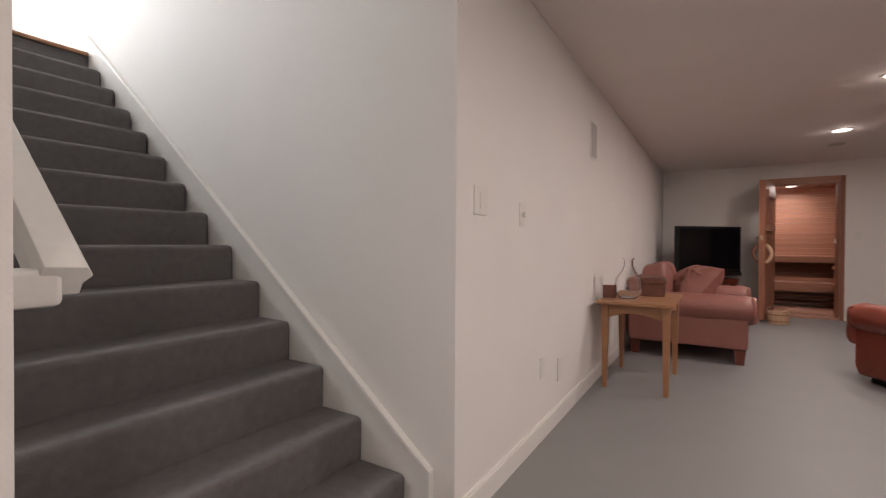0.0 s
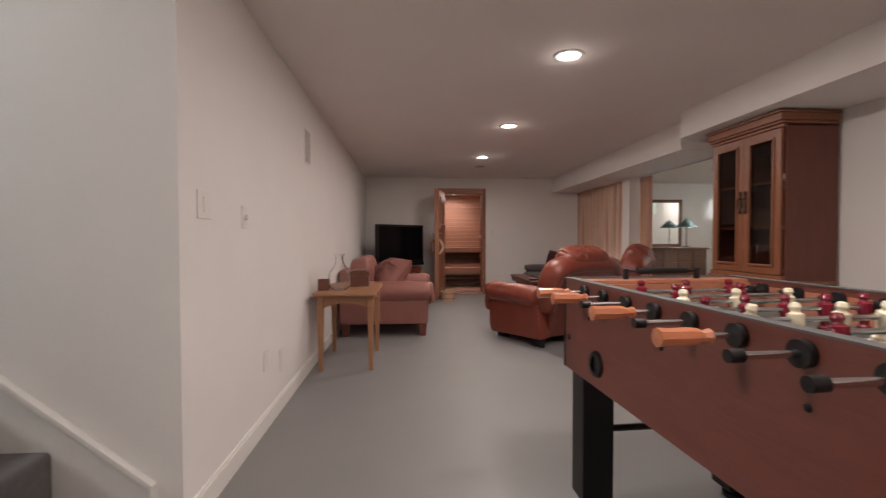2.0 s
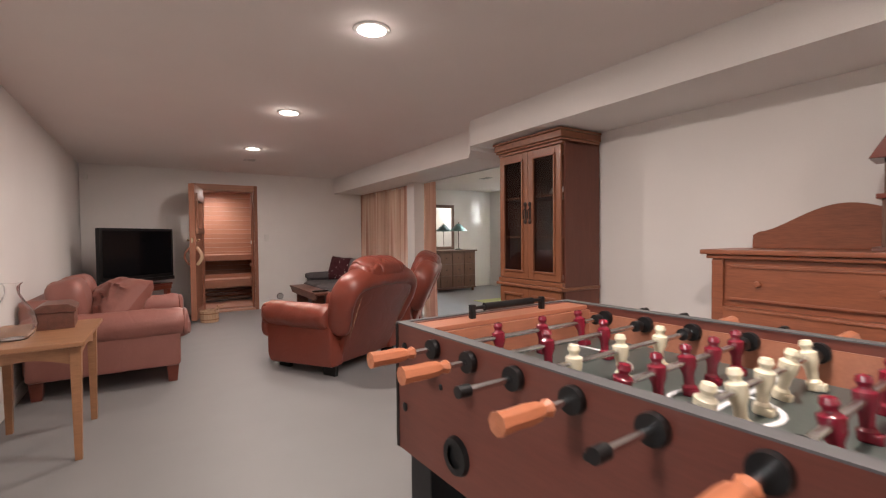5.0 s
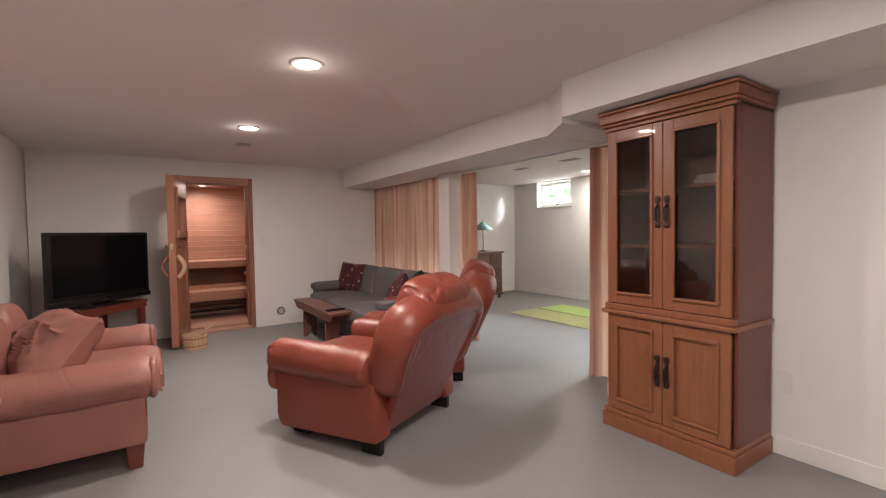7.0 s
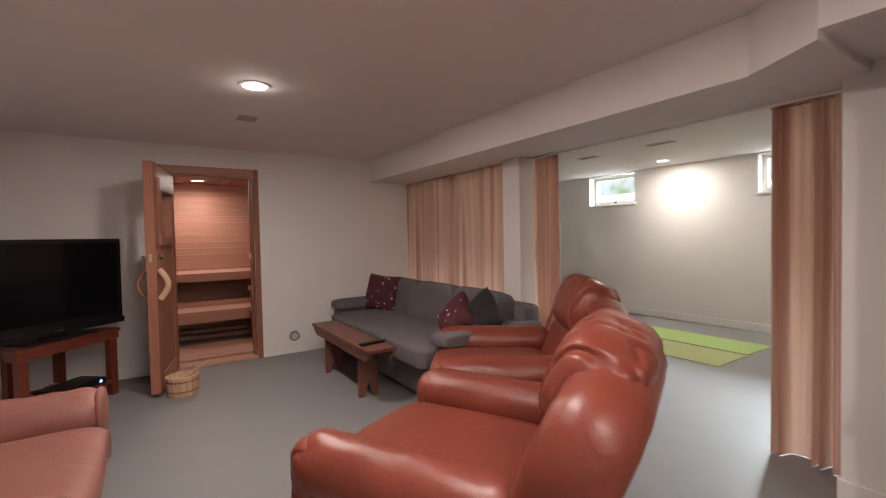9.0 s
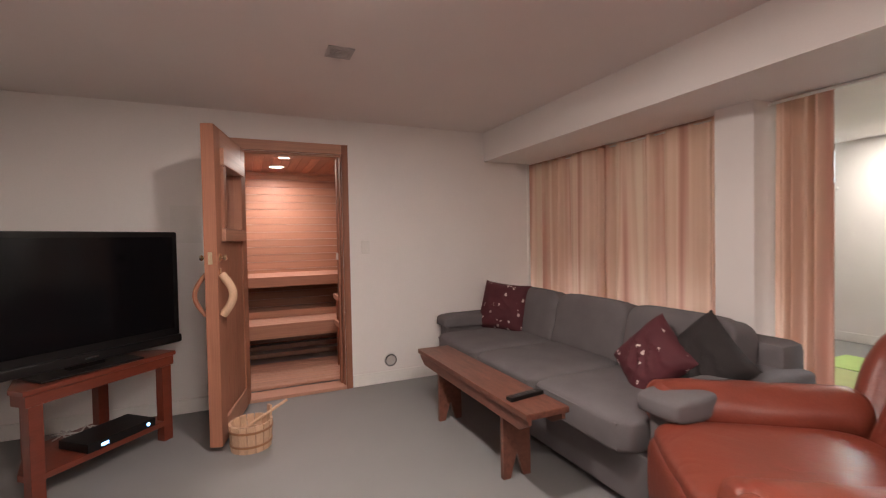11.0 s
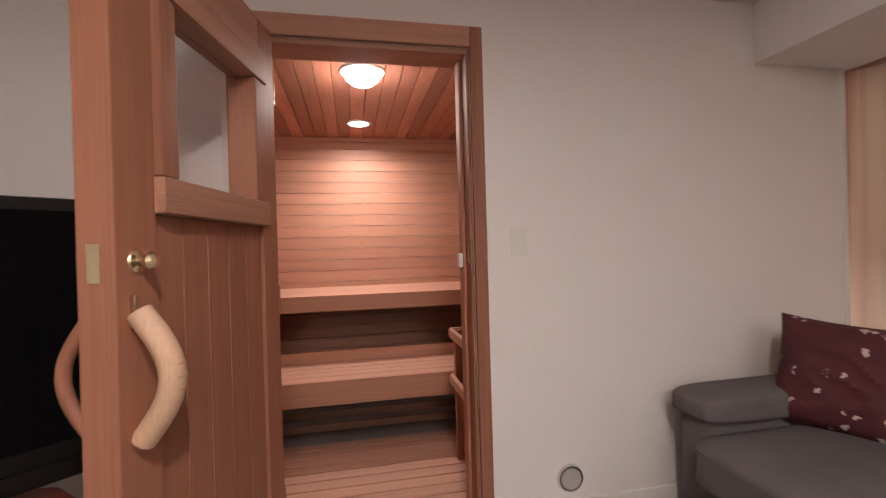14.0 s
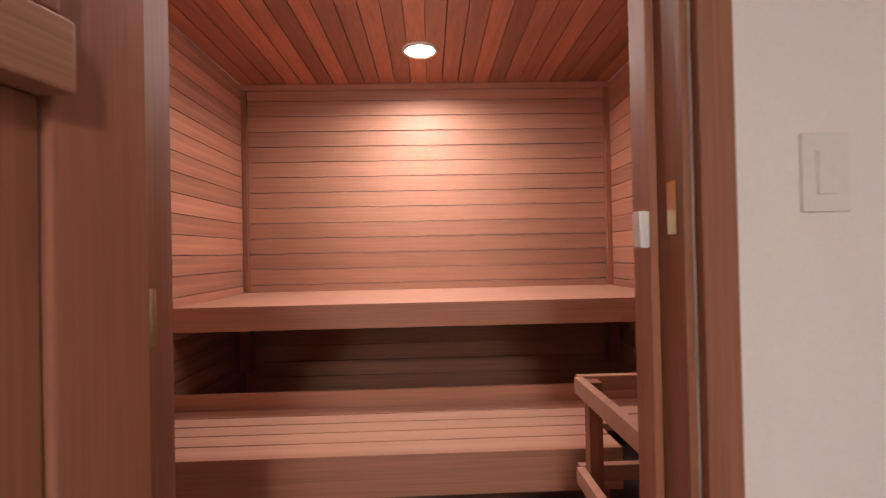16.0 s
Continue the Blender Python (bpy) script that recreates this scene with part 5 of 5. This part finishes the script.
for y in (FY0 + 0.08, FY1 - 0.08):
    sc_ = bmesh.new()
    rod(sc_, (xc - 0.11, y, FZ + 0.028), (xc + 0.11, y, FZ + 0.028), 0.013)
    for x in (xc - 0.16, xc + 0.16):
        box(sc_, x - 0.009, x + 0.009, y - 0.01, y + 0.01, FZ - 0.006, FZ + 0.04, bevel=0.004)
    rod(sc_, (xc - 0.17, y, FZ + 0.028), (xc + 0.17, y, FZ + 0.028), 0.006)
    part("score_counter", sc_, BLACK, fo, "black bead score counter")
for x in (FX0 + 0.075, FX1 - 0.075):
    for y in (FY0 + 0.115, FY1 - 0.115):
        lg = part("leg", boxes((x - 0.065, x + 0.065, y - 0.055, y + 0.055, 0.045, FB), bevel=0.006), BLACK, fo, "square black leg")
        part("leveller", lathe(bmesh.new(), [(0.0, 0.0), (0.045, 0.0), (0.045, 0.018), (0.02, 0.028), (0.02, 0.05)], center=(x, y, 0)), BLACK, lg)
for y in (FY0 + 0.115, FY1 - 0.115):
    part("brace", rod(bmesh.new(), (FX0 + 0.15, y, 0.32), (FX1 - 0.15, y, 0.32), 0.014), BLACK, fo)
part("ball_return", lathe(bmesh.new(), [(0.028, 0.012), (0.045, 0.012), (0.05, 0.0)], m=Matrix.Translation((FX0, 1.35, 0.645)) @ Matrix.Rotation(radians(-90), 4, "Y") @ Matrix.Diagonal((1, 1.0, 1, 1))), BLACK, fo, "black ball return cup")
part("ball_return_hole", rod(bmesh.new(), (FX0 - 0.002, 1.35, 0.645), (FX0 - 0.001, 1.35, 0.645), 0.042), BLACK, fo)
for y in (FY0 + 0.05, FY1 - 0.05):
    for z in (0.69, 0.87):
        part("bolt", pad(bmesh.new(), (FX0 - 0.002, y, z), (0.005, 0.013, 0.013), (0.8, 1), nu=12, nv=6), BLACK, fo)
for y in (0.52, 0.96, 1.42):
    part("screw", pad(bmesh.new(), (FX0 - 0.001, y, 0.80), (0.004, 0.008, 0.008), (0.8, 1), nu=10, nv=6), BLACK, fo)


def player(x, y, z, mat, parent):
    t = bmesh.new()
    lathe(t, [(0.0, 0.048), (0.011, 0.045), (0.014, 0.034), (0.010, 0.024), (0.011, 0.02), (0.019, 0.014), (0.018, -0.012), (0.012, -0.03), (0.011, -0.055), (0.016, -0.062), (0.016, -0.08), (0.0, -0.082)], seg=12)
    box(t, -0.013, 0.013, -0.022, 0.012, -0.085, -0.066, bevel=0.004)
    t.transform(Matrix.Translation((x, y, z)) @ Matrix.Rotation(random.uniform(-0.22, 0.22), 4, "X") @ Matrix.Diagonal((1.05, 1.05, 0.92, 1)))
    part("player", t, mat, parent, "red plastic player figure" if mat is REDPLAY else "cream plastic player figure")


ORDER = (("n", 3), ("n", 2), ("h", 3), ("n", 5), ("h", 5), ("n", 3), ("h", 2), ("h", 3))
RZ = 0.897
for i, (who, count) in enumerate(ORDER):
    y = 0.373 + 0.1533 * i
    near = who == "h"
    slide = random.uniform(-0.03, 0.03)
    a, b = (FX0 - 0.115, FX1 + 0.21) if near else (FX0 - 0.14, FX1 + 0.16)
    r = part("rod", rod(bmesh.new(), (a, y, RZ), (b, y, RZ), 0.0075, seg=12), CHROME, fo, "chrome rod")
    for x in (FX0 - 0.008, FX1 + 0.008, FX0 + TH + 0.012, FX1 - TH - 0.012):
        part("bushing", rod(bmesh.new(), (x - 0.009, y, RZ), (x + 0.009, y, RZ), 0.026, seg=20), BLACK, r)
    HP = [(0.012, 0.0), (0.017, 0.008), (0.012, 0.022), (0.018, 0.036), (0.020, 0.06), (0.019, 0.10), (0.021, 0.125), (0.0, 0.128)]
    turn = Matrix.Rotation(radians(-90), 4, "Y") if near else Matrix.Rotation(radians(90), 4, "Y")
    hx, cx_ = (a + 0.05, b) if near else (b - 0.05, a)
    part("grip", lathe(bmesh.new(), HP, m=Matrix.Translation((hx, y, RZ)) @ turn, seg=8), ORANGEWOOD, r, "turned orange wooden grip")
    part("end_cap", rod(bmesh.new(), (cx_ - 0.014, y, RZ), (cx_ + 0.014, y, RZ), 0.0125, seg=14), BLACK, r)
    span = 0.60
    for k in range(count):
        x = xc + slide + (0 if count == 1 else (k / (count - 1) - 0.5) * span * (0.42 if count == 2 else 0.62 if count == 3 else 0.86))
        player(x, y, RZ, REDPLAY if near else CREAMPLAY, r)
    for x in (FX0 + TH + 0.06, FX1 - TH - 0.06):
        part("bumper", rod(bmesh.new(), (x - 0.012, y, RZ), (x + 0.012, y, RZ), 0.018, seg=14), BLACK, r)
ball = solid("foosball", pad(bmesh.new(), (0, 0, 0), (0.017, 0.017, 0.017), (1, 1)), WHITEPLASTIC, "small white ball on the playing field", "ball", FOOS @ pose(1.40, 1.16, 0.839))

# ---- back room ----
for y0, y1, x0, x1, mat, lab in ((5.40, 7.16, 5.28, 5.90, MAT_OLIVE, "pale olive exercise mat lying on the floor"), (5.42, 7.17, 5.94, 6.52, MAT_GREEN, "bright green exercise mat lying on the floor")):
    solid("exercise_mat", boxes((x0, x1, y0, y1, 0.0, 0.008), bevel=0.003), mat, lab, "exercise mat", group="exercise mats")
dr = thing("dresser", "dark walnut dresser with rows of drawers", "dresser")
part("carcass", boxes((5.05, 6.30, 8.50, 9.12, 0.10, 0.88), bevel=0.004), DRESSERWOOD, dr)
part("top", boxes((5.02, 6.33, 8.45, 9.13, 0.881, 0.915), bevel=0.008), DRESSERWOOD, dr)
part("plinth", boxes((5.04, 6.31, 8.48, 9.11, 0.07, 0.10), bevel=0.004), DRESSERWOOD, dr)
for x in (5.10, 6.25):
    for y in (8.53, 9.06):
        part("foot", lathe(bmesh.new(), [(0.0, 0.0), (0.022, 0.0), (0.034, 0.03), (0.026, 0.055), (0.04, 0.07)], center=(x, y, 0)), DRESSERWOOD, dr)
for i in range(4):
    for j in range(3):
        x0, z0 = 5.07 + i * 0.3075, 0.115 + j * 0.255
        w = part("drawer", boxes((x0, x0 + 0.29, 8.475, 8.50, z0, z0 + 0.24), bevel=0.006), DRESSERWOOD, dr)
        part("knob", rod(bmesh.new(), (x0 + 0.145, 8.475, z0 + 0.12), (x0 + 0.145, 8.455, z0 + 0.12), 0.012), DARKMETAL, w)
mi = thing("mirror", "upright mirror with a dark wooden frame", "mirror", pose(0, 8.98, 0))
fr = bmesh.new()
for d_ in ((5.12, 5.19, 0.917, 1.93), (6.0, 6.07, 0.917, 1.93), (5.19, 6.0, 0.917, 0.985), (5.19, 6.0, 1.86, 1.93)):
    box(fr, d_[0], d_[1], 0, 0.035, d_[2], d_[3], bevel=0.006)
part("frame", fr, DRESSERWOOD, mi)
part("glass", boxes((5.19, 6.0, 0.012, 0.018, 0.985, 1.86)), MIRROR, mi, "silvered mirror glass")
lp = thing("table_lamp", "table lamp with a teal pyramid shade", "table lamp", pose(5.98, 8.68, 0.915))
part("base", lathe(bmesh.new(), [(0.0, 0.0), (0.075, 0.0), (0.07, 0.015), (0.02, 0.03), (0.0, 0.03)]), DARKMETAL, lp)
part("stem", rod(bmesh.new(), (0, 0, 0.02), (0, 0, 0.50), 0.008), DARKMETAL, lp)
sh = bmesh.new()
bmesh.ops.create_cone(sh, cap_ends=False, segments=4, radius1=0.20, radius2=0.035, depth=0.16, matrix=Matrix.Translation((0, 0, 0.50)) @ Matrix.Rotation(radians(45), 4, "Z"))
shade = part("shade", sh, TEAL, lp, "teal pyramid shade")
so = shade.modifiers.new("thick", "SOLIDIFY")
so.thickness = 0.004
part("finial", rod(bmesh.new(), (0, 0, 0.575), (0, 0, 0.61), 0.008), DARKMETAL, lp)

# ---- cedar boards of the sauna walls ----
def board_mesh(dims, mat):
    bm = boxes(dims, bevel=0.0016)
    return finish(bm, "board", mat)


BH = 0.0925
back = thing("sauna_wall_back", "horizontal cedar boards on the sauna back wall", "wall")
left = thing("sauna_wall_left", "horizontal cedar boards on the sauna side wall", "wall")
right = thing("sauna_wall_right", "horizontal cedar boards on the sauna side wall", "wall")
front = thing("sauna_wall_front", "horizontal cedar boards beside the sauna door", "wall")
mb = board_mesh((SX0, SX1, SY1, SY1 + 0.018, 0.0016, BH - 0.0014), CEDAR)
ml = board_mesh((SX0 - 0.018, SX0, SY0, SY1, 0.0016, BH - 0.0014), CEDAR_Y)
mr_ = board_mesh((SX1, SX1 + 0.018, SY0, SY1, 0.0016, BH - 0.0014), CEDAR_Y)
for w, me in ((back, mb), (left, ml), (right, mr_)):
    w["kind"] = "structure"
    for i in range(23):
        o = new("board", me)
        o.parent, o.location = w, (0, 0, 0.012 + i * BH)
front["kind"] = "structure"
mf = (board_mesh((SX0, DX0 - 0.001, SY0 + 0.001, SY0 + 0.018, 0.0016, BH - 0.0014), CEDAR), board_mesh((DX1 + 0.001, SX1, SY0 + 0.001, SY0 + 0.018, 0.0016, BH - 0.0014), CEDAR))
for me in mf:
    for i in range(23):
        o = new("board", me)
        o.parent, o.location = front, (0, 0, 0.012 + i * BH)
for x0, x1, y0, y1 in ((SX0, SX0 + 0.03, SY1 - 0.03, SY1), (SX1 - 0.03, SX1, SY1 - 0.03, SY1)):
    structure("trim", boxes((x0, x1, y0, y1, 0.90, 2.11), bevel=0.004), CEDAR_UP_SHADED, "cedar corner moulding", "trim")
structure("trim", boxes((SX0 + 0.002, SX1 - 0.002, SY1 - 0.03, SY1, 2.105, SZ), bevel=0.004), CEDAR, "dark cedar ceiling moulding", "trim")
